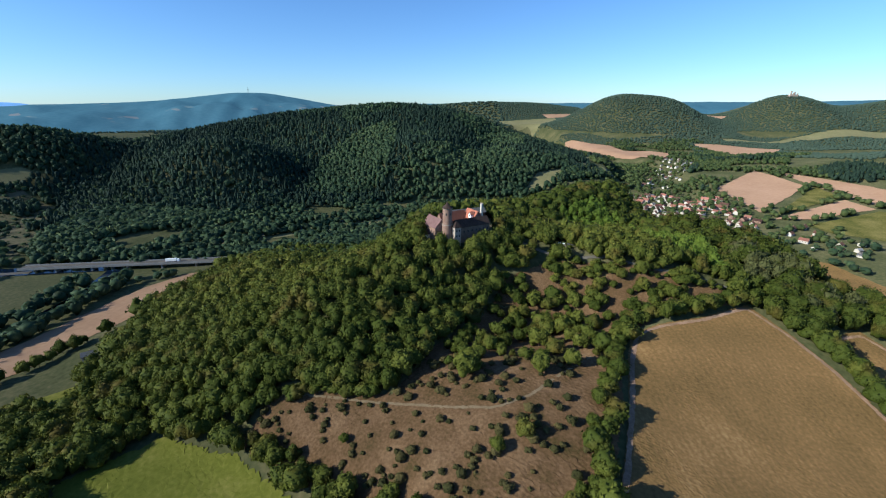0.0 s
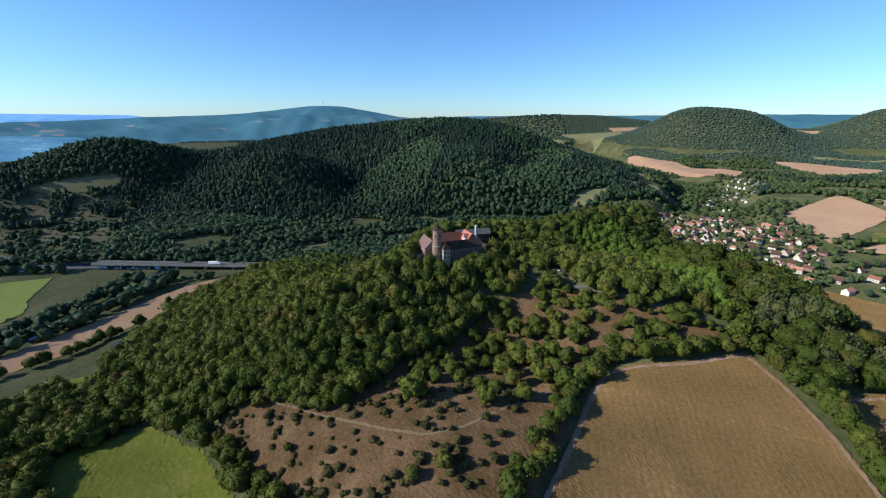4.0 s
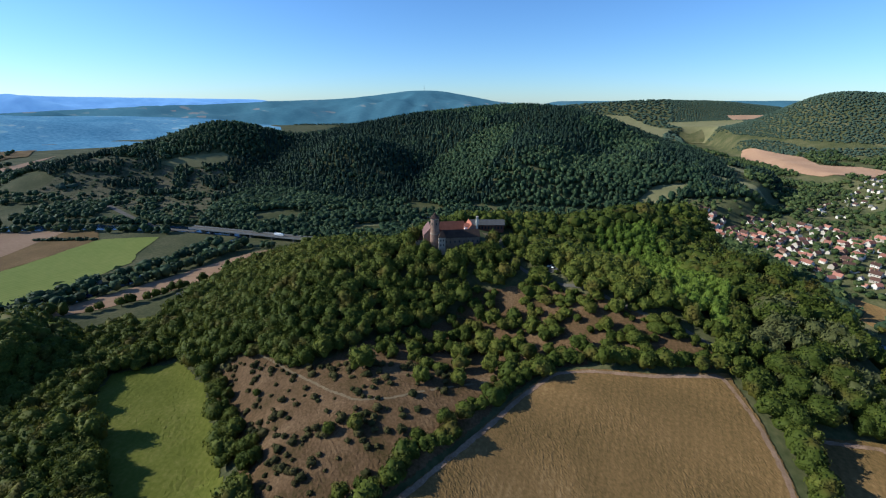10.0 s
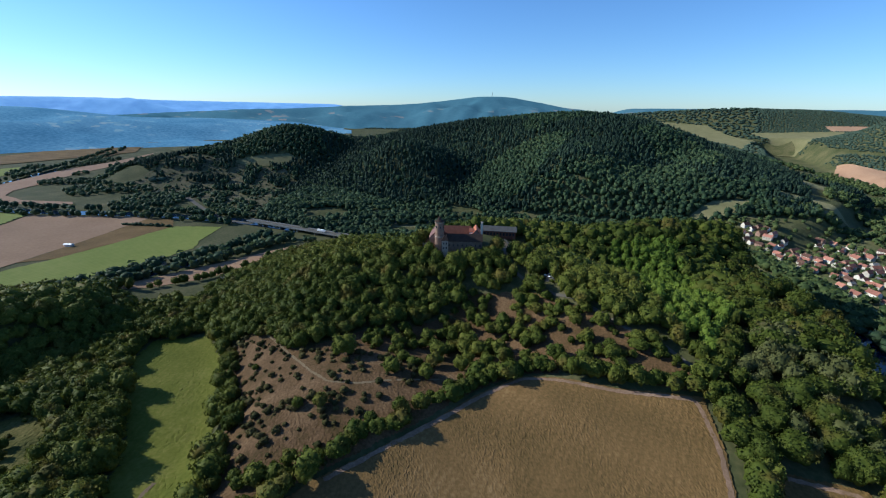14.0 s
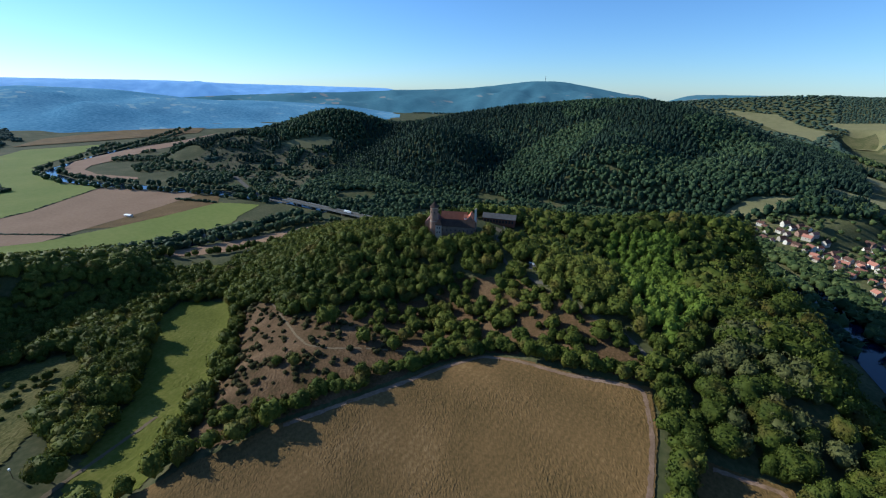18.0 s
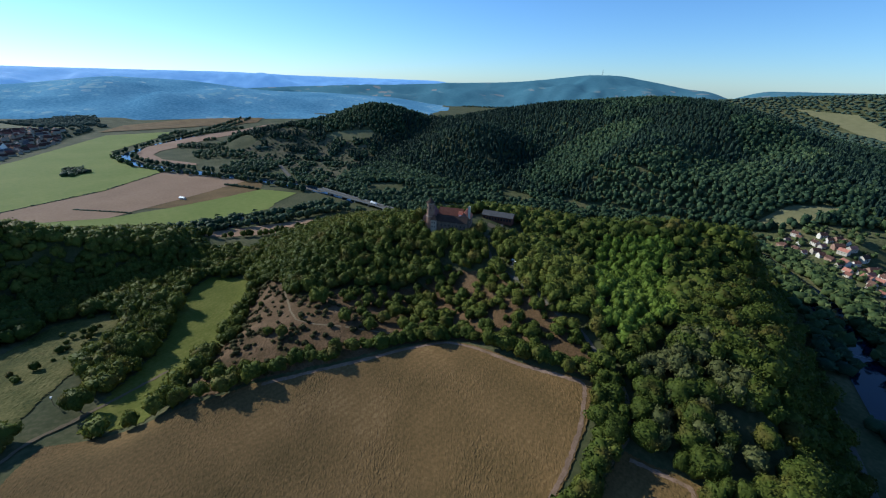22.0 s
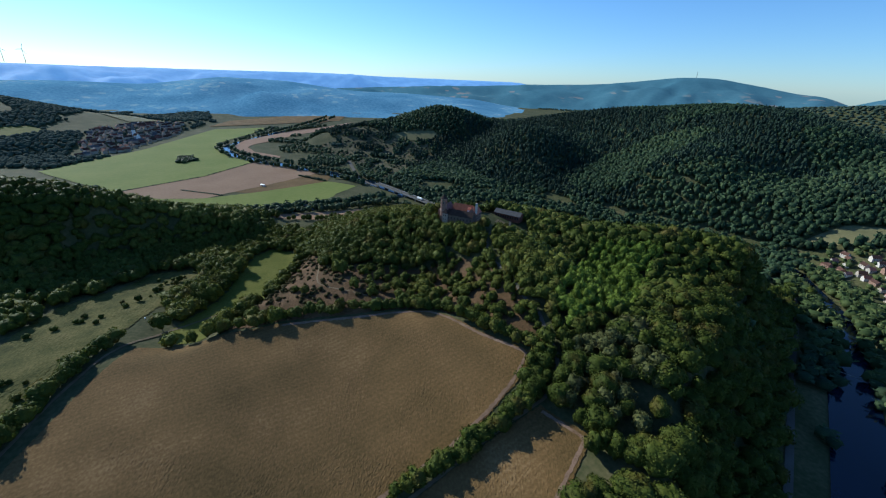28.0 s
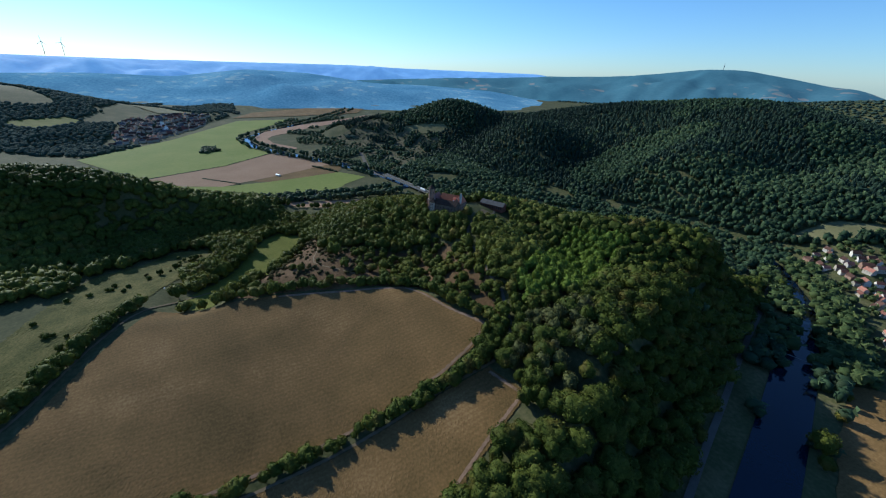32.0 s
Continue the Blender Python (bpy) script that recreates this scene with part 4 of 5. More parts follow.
for k in range(34):
    a, r = random.uniform(0, 6.28), math.sqrt(random.random())
    rows.append((-869 + 45 * r * math.cos(a), 84 + 22 * r * math.sin(a), random.uniform(5, 8), random.uniform(7, 10), -0.5, random.uniform(0.1, 0.3)))
for k in range(16):
    rows.append((-590 + 5 * k + random.uniform(-2, 2), 285 + 2.5 * k, random.uniform(2.5, 4), random.uniform(3.5, 6), -0.3, random.uniform(0.1, 0.3)))
for (ax, ay), (bx, by) in zip([(-588, -44), (-668, 109), (-560, 60)], [(-668, 109), (-788, 226), (-490, 120)]):
    for q in np.arange(0, 1, 0.03):
        rows.append((ax + (bx - ax) * q, ay + (by - ay) * q, random.uniform(2, 3), random.uniform(1.0, 2.4), -0.2, random.uniform(0.1, 0.3)))
for _ in range(2100):
    a, b = random.uniform(140, 720), random.uniform(420, 1260)
    if inside(a, b, VILLAGE):
        r = random.uniform(2.2, 4.8)
        rows.append((a, b, r, r * 1.9, 0.4, random.uniform(0.15, 0.6)))
rows = np.array(rows)
rows = rows[(lane(rows[:, 0], rows[:, 1], [(-440, 388, 20), (-230, 413, 20)])[0] > 0) & ~inside(rows[:, 0], rows[:, 1], RIVERSIDE) & ~inside(rows[:, 0], rows[:, 1], RIVER_FIELD) & ~inside(rows[:, 0], rows[:, 1], GREEN_FIELD) & ~inside(rows[:, 0], rows[:, 1], INNER_FIELD)]
garden = (rows[:, 0] > 190) & (rows[:, 1] > 480)
wood("garden_trees", rows[garden] + [0, 0, 0, 0, 0, 0.12], mid_leaf, M["valley_leaf"], "trees in the village gardens and along the fields", True)
# Valley shade is painted into the river trees by the same dark leaves.
wood("valley_trees", rows[~garden], mid_leaf, M["hill_leaf"], "rows of trees along the river", True)

# scrub and small trees on the dry slope of the spur
x, y = scatter(-960, -480, 425, 720, 8.5, _rng)
keep = inside(x, y, SPUR_SLOPE) & ~inside(x, y, SPUR_CLEAR) & (_rng.uniform(0, 1, len(x)) < 0.35 + 0.5 * ripple(x, y, 24, 1.0))
x, y = x[keep], y[keep]
small = _rng.uniform(0.5, 1.6, len(x)) ** 1.5
wood("slope_scrub", np.stack([x, y, 2.1 * small, 2.6 * small, -0.2 + 0 * x, _rng.uniform(0.1, 0.75, len(x))], -1), mid_leaf, M["hill_leaf"], "scattered bushes on the dry slope of the spur", True)

# ---- single trees and bushes ----
def trunk_mesh(tall, r):
    bm = bmesh.new()
    bmesh.ops.create_cone(bm, cap_ends=True, segments=7, radius1=r * 1.3, radius2=r * 0.45, depth=tall, matrix=Matrix.Translation((0, 0, tall / 2 - 0.3)))
    for k in range(4):
        a = k * 1.7
        m = Matrix.Translation((0, 0, tall * (0.5 + 0.1 * k))) @ Matrix.Rotation(a, 4, "Z") @ Matrix.Rotation(0.8, 4, "X") @ Matrix.Translation((0, 0, tall * 0.2))
        bmesh.ops.create_cone(bm, cap_ends=True, segments=5, radius1=r * 0.45, radius2=r * 0.15, depth=tall * 0.4, matrix=m)
    return bm


def tree_kind(name, label, material, lumps, flakes, size, radius, tall, base, tint, category="tree"):
    top = tagged(new(name), label, category)
    part("trunk", trunk_mesh(base + tall * 0.45, max(0.08, tall * 0.022)), M["bark"], top)
    v, f = crown(_rng, lumps, flakes, size)
    me = raw_mesh("crown", v * [radius, radius, tall] + [0, 0, base], f, material, np.full(len(v), tint), True)
    c = new("crown", me)
    c.parent = top
    return top


KINDS = [tree_kind("tree", "round broadleaf tree in full green leaf", M["leaf"], 20, 520, 0.1, 5.2, 10.5, 1.0, 0.18 + 0.13 * k) for k in range(4)]
SHRUBS = [tree_kind("shrub", "low green shrub on dry grass", M["leaf"], 9, 200, 0.13, 1.7, 2.8, 0.1, 0.2 + 0.15 * k, "shrub") for k in range(2)]
JUNIPERS = [tree_kind("juniper", "small dark juniper bush on dry heath", M["bush"], 8, 160, 0.14, 1.35, 2.1, 0.05, 0.3, "bush") for k in range(2)]
used = set()


def plant(kinds, x, y, size=1.0, group="", slim=1.0):
    k = random.choice(kinds)
    m = Matrix.Translation((x, y, ground_at(x, y))) @ Matrix.Rotation(random.uniform(0, 6.28), 4, "Z") @ Matrix.Diagonal((size * slim, size * slim, size, 1))
    if k.name in used:
        ob = copy_thing(k, m)
    else:
        ob, _ = k, used.add(k.name)
        k.matrix_basis = m
    if group:
        ob["group"] = group
    return ob


def row(kinds, line, step, lo, hi, spread, group, chance=1.0):
    for a, b in zip(line, line[1:]):
        n = max(1, int(math.dist(a, b) / step))
        for j in range(n):
            if random.random() < chance:
                q = (j + random.uniform(0.2, 0.8)) / n
                plant(kinds, a[0] + (b[0] - a[0]) * q + random.uniform(-spread, spread), a[1] + (b[1] - a[1]) * q + random.uniform(-spread, spread), random.uniform(lo, hi), group)


random.seed(11)
plant(KINDS, 11, 164, 1.25)
for a, b, s in ((21, 270, 1.05), (-2, 260, 0.9), (33, 278, 1.0), (-14, 272, 0.75), (41, 288, 0.95), (12, 261, 0.95), (27, 273, 0.8), (46, 322, 0.8), (57, 330, 0.9)):
    plant(KINDS, a, b, s, "trees below the castle wall")
row(KINDS, [(28, 84), (42, 92), (52, 112), (64, 135), (74, 160), (82, 178), (98, 204), (116, 214)], 5.2, 0.4, 0.8, 3.5, "trees along the field's edge")
row(SHRUBS, [(28, 80), (48, 96), (60, 122), (76, 155), (90, 190), (110, 212), (150, 221), (184, 232)], 5, 0.8, 1.8, 3, "shrubs along the field's edge")
row(KINDS, [(118, 216), (150, 224), (190, 236)], 9, 0.35, 0.6, 3, "trees along the field's edge")
row(KINDS, [(213, 205), (211, 160), (210, 128), (211, 100), (211, 60), (212, 0)], 7, 0.4, 0.75, 1.5, "trees of the hedge by the track", 0.8)
row(SHRUBS, [(210, 205), (209, 160), (208, 128), (209, 100), (209, 60), (210, -50)], 5.0, 0.9, 2.2, 1.6, "shrubs of the hedge by the track", 0.7)
row(SHRUBS, [(198, 224), (205, 208), (211, 185), (213, 150)], 4, 1.2, 2.2, 2, "shrubs of the hedge by the track")
row(SHRUBS, [(6, 2), (22, -15), (54, -32), (82, -48), (110, -62), (150, -85)], 5, 1.4, 2.8, 2.5, "shrubs of the hedge by the pasture")
row(KINDS, [(34, 62), (12, 84), (-20, 108), (-50, 128), (-90, 155)], 5, 0.5, 0.95, 4, "trees between meadow and heath")
row(KINDS, [(-135, 92), (-100, 82), (-70, 66), (-48, 50), (-32, 44), (-50, 64), (-80, 82), (-120, 100)], 6, 0.85, 1.3, 4, "trees beside the meadow")
row(KINDS[:2] + SHRUBS, [(-140, 60), (-112, 48), (-92, 38), (-118, 30), (-84, 22), (-60, 10)], 9, 0.4, 0.75, 5, "small trees on the pasture")
row(KINDS, [(-95, 172), (-70, 176), (-45, 172), (-22, 166), (-14, 182)], 4.5, 0.55, 0.95, 3, "trees along the footpath")
row(SHRUBS, [(-90, 168), (-60, 168), (-30, 160)], 5, 0.8, 1.6, 2, "shrubs along the footpath")
row(KINDS, [(-292, 186), (-276, 215), (-262, 240), (-246, 268)], 7, 0.55, 0.95, 4, "trees at the foot of the hill")
plant(KINDS, -2, 27, 1.45)
plant(KINDS, 344, 380, 1.5)
plant(KINDS, 352, 366, 1.0)
plant(KINDS, 333, 455, 0.7)
plant(KINDS, 340, 425, 0.6)
for off in (-6, 6):
    row(SHRUBS, [(205 + off, 236), (180, 247 + off), (150, 257 + off), (129, 263 + off), (103, 274 + off), (76, 281 + off)], 6, 0.5, 0.9, 1.5, "trees along the castle road", 0.85)
for cx, cy in ((30, 190), (50, 205), (62, 225), (80, 222), (40, 228), (20, 215), (10, 205), (95, 232), (70, 190), (85, 198), (-20, 118), (-8, 110), (18, 120), (30, 128), (-40, 140), (60, 172), (48, 165)):
    plant(KINDS, cx + random.uniform(-3, 3), cy + random.uniform(-3, 3), random.uniform(0.45, 0.85), "trees scattered on the heath")
placed = 0
while placed < 70:
    a, b = random.uniform(0, 185), random.uniform(180, 278)
    if (inside(a, b, HEATH) or inside(a, b, SLOPE)) and ripple(a, b, 15) > 0.4:
        plant(KINDS, a, b, random.uniform(0.35, 0.85), "trees scattered on the slope")
        placed += 1
placed = 0
while placed < 22:
    a, b = random.uniform(-140, 60), random.uniform(-110, 62)
    if inside(a, b, WEST_GRASS) and ripple(a, b, 13) > 0.5:
        plant(SHRUBS, a, b, random.uniform(0.5, 1.4), "shrubs scattered on the pasture")
        placed += 1
placed = 0
while placed < 250:
    a, b = random.uniform(-95, 60), random.uniform(86, 185)
    if inside(a, b, HEATH) and (ripple(a, b, 9) > 0.5 or random.random() < 0.35):
        plant(JUNIPERS, a, b, random.uniform(0.75, 1.6), "junipers scattered on the heath")
        placed += 1
placed = 0
while placed < 60:
    a, b = random.uniform(0, 185), random.uniform(165, 275)
    if inside(a, b, HEATH) or inside(a, b, SLOPE):
        plant(SHRUBS, a, b, random.uniform(0.6, 1.9), "shrubs scattered on the slope")
        placed += 1


# ---- buildings ----
def gable(length, width, eaves, ridge, over=0.35, thick=0.25):
    """A pitched roof along x, centred, with thickness."""
    bm = bmesh.new()
    L, W = length / 2 + over, width / 2 + over
    drop = (ridge - eaves) / (width / 2) * over
    prof = [(-W, eaves - drop), (0, ridge), (W, eaves - drop), (W, eaves - drop - thick), (0, ridge - thick), (-W, eaves - drop - thick)]
    a = [bm.verts.new((-L, y, z)) for y, z in prof]
    b = [bm.verts.new((L, y, z)) for y, z in prof]
    for i in range(6):
        j = (i + 1) % 6
        bm.faces.new((a[i], a[j], b[j], b[i]))
    for s in (a, b):
        bm.faces.new((s[0], s[1], s[4], s[5])), bm.faces.new((s[1], s[2], s[3], s[4]))
    bmesh.ops.recalc_face_normals(bm, faces=bm.faces)
    return bm


def gabled_wall(length, width, eaves, ridge, foot=-2.0):
    bm = bmesh.new()
    L, W = length / 2, width / 2
    prof = [(-W, foot), (W, foot), (W, eaves - 0.1), (0, ridge - 0.3), (-W, eaves - 0.1)]
    a = [bm.verts.new((-L, y, z)) for y, z in prof]
    b = [bm.verts.new((L, y, z)) for y, z in prof]
    for i in range(5):
        bm.faces.new((a[i], a[(i + 1) % 5], b[(i + 1) % 5], b[i]))
    bm.faces.new(a), bm.faces.new(b)
    bmesh.ops.recalc_face_normals(bm, faces=bm.faces)
    return bm


def house(label, length, width, eaves, ridge, wall, roof):
    top = tagged(new("house"), label, "house")
    part("wall", gabled_wall(length, width, eaves, ridge), M[wall], top)
    part("roof", gable(length, width, eaves, ridge), M[roof], top)
    part("chimney", box(length * 0.2, length * 0.2 + 0.7, 0.3, 1.0, ridge - 1.2, ridge + 0.9), M["sandstone"], top)
    for sx in (-0.28, 0.02, 0.3):
        for sy in (-1, 1):
            part("window", box(sx * length - 0.5, sx * length + 0.5, sy * width / 2 - 0.05, sy * width / 2 + 0.05, eaves * 0.42, eaves * 0.42 + 1.3), M["glass"], top)
    part("door", box(length * 0.16 - 0.5, length * 0.16 + 0.5, -width / 2 - 0.06, -width / 2 + 0.04, 0, 2.05), M["wood"], top)
    return top


HOUSES = [house("white rendered house with a red tiled roof", 12, 8.5, 5.0, 9.0, "plaster", "redroof"), house("white rendered house with a brown tiled roof", 11, 8, 4.6, 8.4, "plaster", "oldroof"),
          house("long pale house with a red tiled roof", 15, 9, 5.6, 9.8, "plaster", "redroof"), house("small white house with a grey roof", 9, 7.5, 4.2, 7.2, "plaster", "slate"),
          house("stone barn with a faded brown roof", 17, 10, 5.2, 9.6, "sandstone", "oldroof")]


def settle(kinds, x, y, turn, size, group):
    k = random.choice(kinds)
    m = Matrix.Translation((x, y, ground_at(x, y))) @ Matrix.Rotation(turn, 4, "Z") @ Matrix.Scale(size, 4)
    if k.name in used:
        ob = copy_thing(k, m)
    else:
        ob, _ = k, used.add(k.name)
        k.matrix_basis = m
    ob["group"] = group


random.seed(5)
taken = []


def hamlet(ring, count, gap, kinds, turn, group, size=(0.75, 1.0)):
    xs, ys = [p[0] for p in ring], [p[1] for p in ring]
    left, tries = count, 0
    while left and tries < 9000:
        tries += 1
        a, b = random.uniform(min(xs), max(xs)), random.uniform(min(ys), max(ys))
        if inside(a, b, ring) and all((a - c) ** 2 + (b - d) ** 2 > gap * gap for c, d in taken):
            taken.append((a, b))
            settle(kinds, a, b, turn + random.choice((0, math.pi / 2)) + random.uniform(-0.25, 0.25), random.uniform(*size), group)
            left -= 1


hamlet([(196, 738), (255, 700), (300, 640), (330, 660), (300, 730), (240, 770), (205, 765)], 40, 9.5, [HOUSES[0], HOUSES[1], HOUSES[2], HOUSES[4]], 0.9, "old houses of the village", (0.72, 0.95))
hamlet([(300, 620), (340, 540), (400, 500), (450, 560), (470, 700), (430, 790), (330, 800), (300, 720)], 135, 10.5, [HOUSES[0], HOUSES[2], *HOUSES], 0.7, "old houses of the village", (0.75, 1.0))
hamlet([(350, 530), (390, 450), (440, 405), (520, 470), (480, 560), (420, 540)], 16, 18, [HOUSES[2], HOUSES[3], HOUSES[1]], 0.4, "houses at the village's edge")
hamlet([(470, 850), (560, 960), (700, 1150), (670, 1240), (600, 1180), (520, 1020), (430, 900)], 52, 15, [HOUSES[3], HOUSES[3], HOUSES[1]], 0.5, "new houses above the village")
for a, b in ((-350, 180), (-358, 232), (-352, 246), (-233, 234)):
    settle([HOUSES[0], HOUSES[3]], a, b, 0.6, 0.9, "houses beside the lower river")


def far_town(ring, count, gap):
    """Some hundred far houses as one mesh: pale walls under red, brown and grey roofs."""
    bm = bmesh.new()
    xs, ys, spots, tries = [p[0] for p in ring], [p[1] for p in ring], [], 0
    while len(spots) < count and tries < 9000:
        tries += 1
        a, b = random.uniform(min(xs), max(xs)), random.uniform(min(ys), max(ys))
        if inside(a, b, ring) and all((a - c) ** 2 + (b - d) ** 2 > gap * gap for c, d in spots):
            spots.append((a, b))
            L, W, E = random.uniform(10, 19), random.uniform(8, 11), random.uniform(4.5, 7.5)
            place = Matrix.Translation((a, b, ground_at(a, b))) @ Matrix.Rotation(0.3 + random.choice((0, math.pi / 2)) + random.uniform(-0.3, 0.3), 4, "Z")
            for piece, slot in ((gabled_wall(L, W, E, E + 4), 0), (gable(L, W, E, E + 4.2), random.choice((1, 2, 2, 3)))):
                piece.transform(place)
                for f in piece.faces:
                    f.material_index = slot
                me = bpy.data.meshes.new("piece")
                piece.to_mesh(me)
                piece.free()
                bm.from_mesh(me)
                bpy.data.meshes.remove(me)
    ob = part("far_town", bm, M["plaster"])
    for key in ("redroof", "oldroof", "slate"):
        ob.data.materials.append(M[key])
    return tagged(ob, "far town of pale houses with red and grey roofs", "town", kind="stuff")


far_town([(-1010, -140), (-1065, -35), (-1150, -20), (-1350, 80), (-1560, 110), (-1480, 0), (-1300, -130), (-1120, -140)], 190, 16)

# ---- castle ----
UX, UY = math.cos(radians(30)), math.sin(radians(30))
M["oldred"] = shader("weathered_red_tiles", [(0.3, (0.12, 0.05, 0.035)), (0.7, (0.22, 0.095, 0.065))], 3, 0.4, bump=0.05)
M["mauve_roof"] = shader("faded_mauve_tiles", [(0.3, (0.15, 0.085, 0.075)), (0.7, (0.25, 0.15, 0.135))], 3, 0.4, bump=0.05)
M["darkroof"] = shader("dark_mossy_tiles", [(0.3, (0.035, 0.026, 0.022)), (0.7, (0.075, 0.05, 0.04))], 3, 0.4, bump=0.05)
CASTLE = pose(3, 277, 79, 0, 0, 30)
castle = tagged(new("castle"), "red sandstone castle with a round tower and tiled wings", "castle")
castle.matrix_basis = CASTLE


def wing(name, u0, u1, v0, v1, eaves, ridge, along, wall, roof):
    L, W = (u1 - u0, v1 - v0) if along == "u" else (v1 - v0, u1 - u0)
    m = Matrix.Translation(((u0 + u1) / 2, (v0 + v1) / 2, 0)) @ (Matrix.Identity(4) if along == "u" else Matrix.Rotation(math.pi / 2, 4, "Z"))
    w = part(name, gabled_wall(L, W, eaves, ridge, -5), M[wall], castle)
    r = part("roof", gable(L, W, eaves, ridge, 0.3), M[roof], castle)
    w.matrix_basis = r.matrix_basis = m
    k = int(L / 3.2)
    for s in (-1, 1):
        for j in range(k):
            q = -L / 2 + (j + 0.5) * L / k
            for z in (2.2, 5.6):
                if z + 1.6 < eaves:
                    part("window", box(q - 0.45, q + 0.45, s * W / 2 - 0.06, s * W / 2 + 0.06, z, z + 1.5), M["glass"], w)
    return w


def hipped(length, width, eaves, ridge, hip, over=0.4, thick=0.22):
    """A hipped roof along x, centred: its ridge is shorter than its eaves by hip at each end."""
    bm = bmesh.new()
    L, W = length / 2 + over, width / 2 + over
    low = [bm.verts.new((x, y, eaves)) for x, y in ((-L, -W), (L, -W), (L, W), (-L, W))]
    foot = [bm.verts.new((v.co.x, v.co.y, eaves - thick)) for v in low]
    a, b = bm.verts.new((-L + hip, 0, ridge)), bm.verts.new((L - hip, 0, ridge))
    for quad in ((low[0], low[1], b, a), (low[2], low[3], a, b), (low[1], low[2], b), (low[3], low[0], a), foot):
        bm.faces.new(quad)
    for k in range(4):
        bm.faces.new((low[k], low[(k + 1) % 4], foot[(k + 1) % 4], foot[k]))
    bmesh.ops.recalc_face_normals(bm, faces=bm.faces)
    return bm


def window(u, v, z, parent, wide=0.9, tall=1.5, facing="v"):
    """A dark window pane in a pale stone frame, set in a wall that faces along u or v."""
    a, b = (wide / 2 + 0.18, 0.1) if facing == "v" else (0.1, wide / 2 + 0.18)
    c, d = (wide / 2, 0.16) if facing == "v" else (0.16, wide / 2)
    f = part("window", box(u - a, u + a, v - b, v + b, z - 0.18, z + tall + 0.18), M["pale_stone"], parent)
    part("pane", box(u - c, u + c, v - d, v + d, z, z + tall), M["glass"], f)


M["pale_stone"] = shader("pale_dressed_stone", [(0.3, (0.3, 0.24, 0.19)), (0.7, (0.44, 0.37, 0.3))], 2, 0.4, bump=0.03)
# Rubble of the south wing, its colour darkened for the wall's shade.
M["rubble"] = shader("shade_darkened_rubble", [(0.3, (0.1, 0.072, 0.056)), (0.5, (0.15, 0.112, 0.088)), (0.7, (0.22, 0.17, 0.138))], 2.5, 0.6, bump=0.12)
wing("south_wing", 6, 33, -4.5, 4.0, 6.5, 11.0, "u", "rubble", "darkroof")
wing("west_wing", -8, 2.4, 3, 21, 6.5, 12.0, "v", "sandstone", "mauve_roof")
wing("north_wing", 3.4, 24.8, 13, 22, 7.0, 12.5, "u", "sandstone", "oldred")
wing("east_wing", 24, 33.4, 4.4, 18, 8.0, 13.5, "v", "sandstone", "newroof")
dormer = part("dormer", gabled_wall(3.0, 3.4, 11.2, 13.2, 8.4), M["white"], castle, "white plastered dormer")
dormer.matrix_basis = Matrix.Translation((25.0, 7.6, 0))
part("dormer_roof", gable(3.2, 3.4, 11.2, 13.3, 0.25), M["newroof"], dormer)
part("dormer_window", box(-1.62, -1.5, -0.5, 0.5, 9.6, 11.0), M["glass"], dormer)
bay = part("stair_bay", box(2.2, 7.0, -6.8, -2.0, -6, 7.4), M["pale_stone"], castle, "pale plastered square bay")
part("bay_roof", hipped(4.8, 4.8, 7.4, 11.6, 2.6), M["darkroof"], bay, "steep dark hipped roof").matrix_basis = Matrix.Translation((4.6, -4.4, 0))
for z in (0.6, 4.2):
    for u in (3.6, 5.6):
        window(u, -6.8, z, bay)
    window(2.2, -4.4, z, bay, facing="u")
part("tower_base", tube(3.75, 3.5, -6, 8.6, 28), M["sandstone"], castle, "thick foot of the round tower")
part("tower_ledge", tube(3.75, 3.75, 8.6, 9.1, 28), M["pale_stone"], castle)
body = part("tower", tube(3.3, 3.15, 9.1, 20.2, 28), M["sandstone"], castle, "round red sandstone tower")
part("tower_cornice", tube(3.3, 3.75, 19.6, 20.4, 28), M["pale_stone"], castle)
part("tower_roof", tube(3.95, 2.0, 20.4, 22.0, 28, bm=tube(2.0, 0.06, 22.0, 24.8, 28)), M["darkroof"], castle, "dark mossy pointed roof with a flared foot")
for a in range(0, 360, 60):
    w = part("window", box(-0.35, 0.35, -3.4, -3.0, 15.6, 17.2), M["glass"], body)
    w.matrix_basis = Matrix.Rotation(radians(a + 15), 4, "Z")
part("chimney", box(32.0, 33.6, 5.0, 6.6, 8, 18.6), M["plaster"], castle, "tall pale chimney")
part("chimney_cap", box(31.85, 33.75, 4.85, 6.75, 18.6, 19.0), M["pale_stone"], castle)

# ---- road bridge ----
bridge = tagged(new("bridge"), "long pale concrete road bridge over the river", "bridge")
A, B = Vector((-440, 402, 0)), Vector((-235, 428, 0))
length = (B - A).length
bridge.matrix_basis = Matrix.Translation(A) @ Matrix.Rotation(math.atan2(B.y - A.y, B.x - A.x), 4, "Z")
part("deck", box(0, length, -5.5, 5.5, 4.6, 6.2), M["concrete"], bridge)
part("roadway", box(0, length, -4.5, 4.5, 6.2, 6.26), M["asphalt"], bridge)
for s in (-1, 1):
    part("parapet", box(0, length, s * 5.3 - 0.15, s * 5.3 + 0.15, 6.2, 7.2), M["concrete"], bridge)
for k in range(1, 6):
    part("pier", box(length * k / 6 - 0.8, length * k / 6 + 0.8, -4.2, 4.2, -1, 4.6), M["concrete"], bridge)

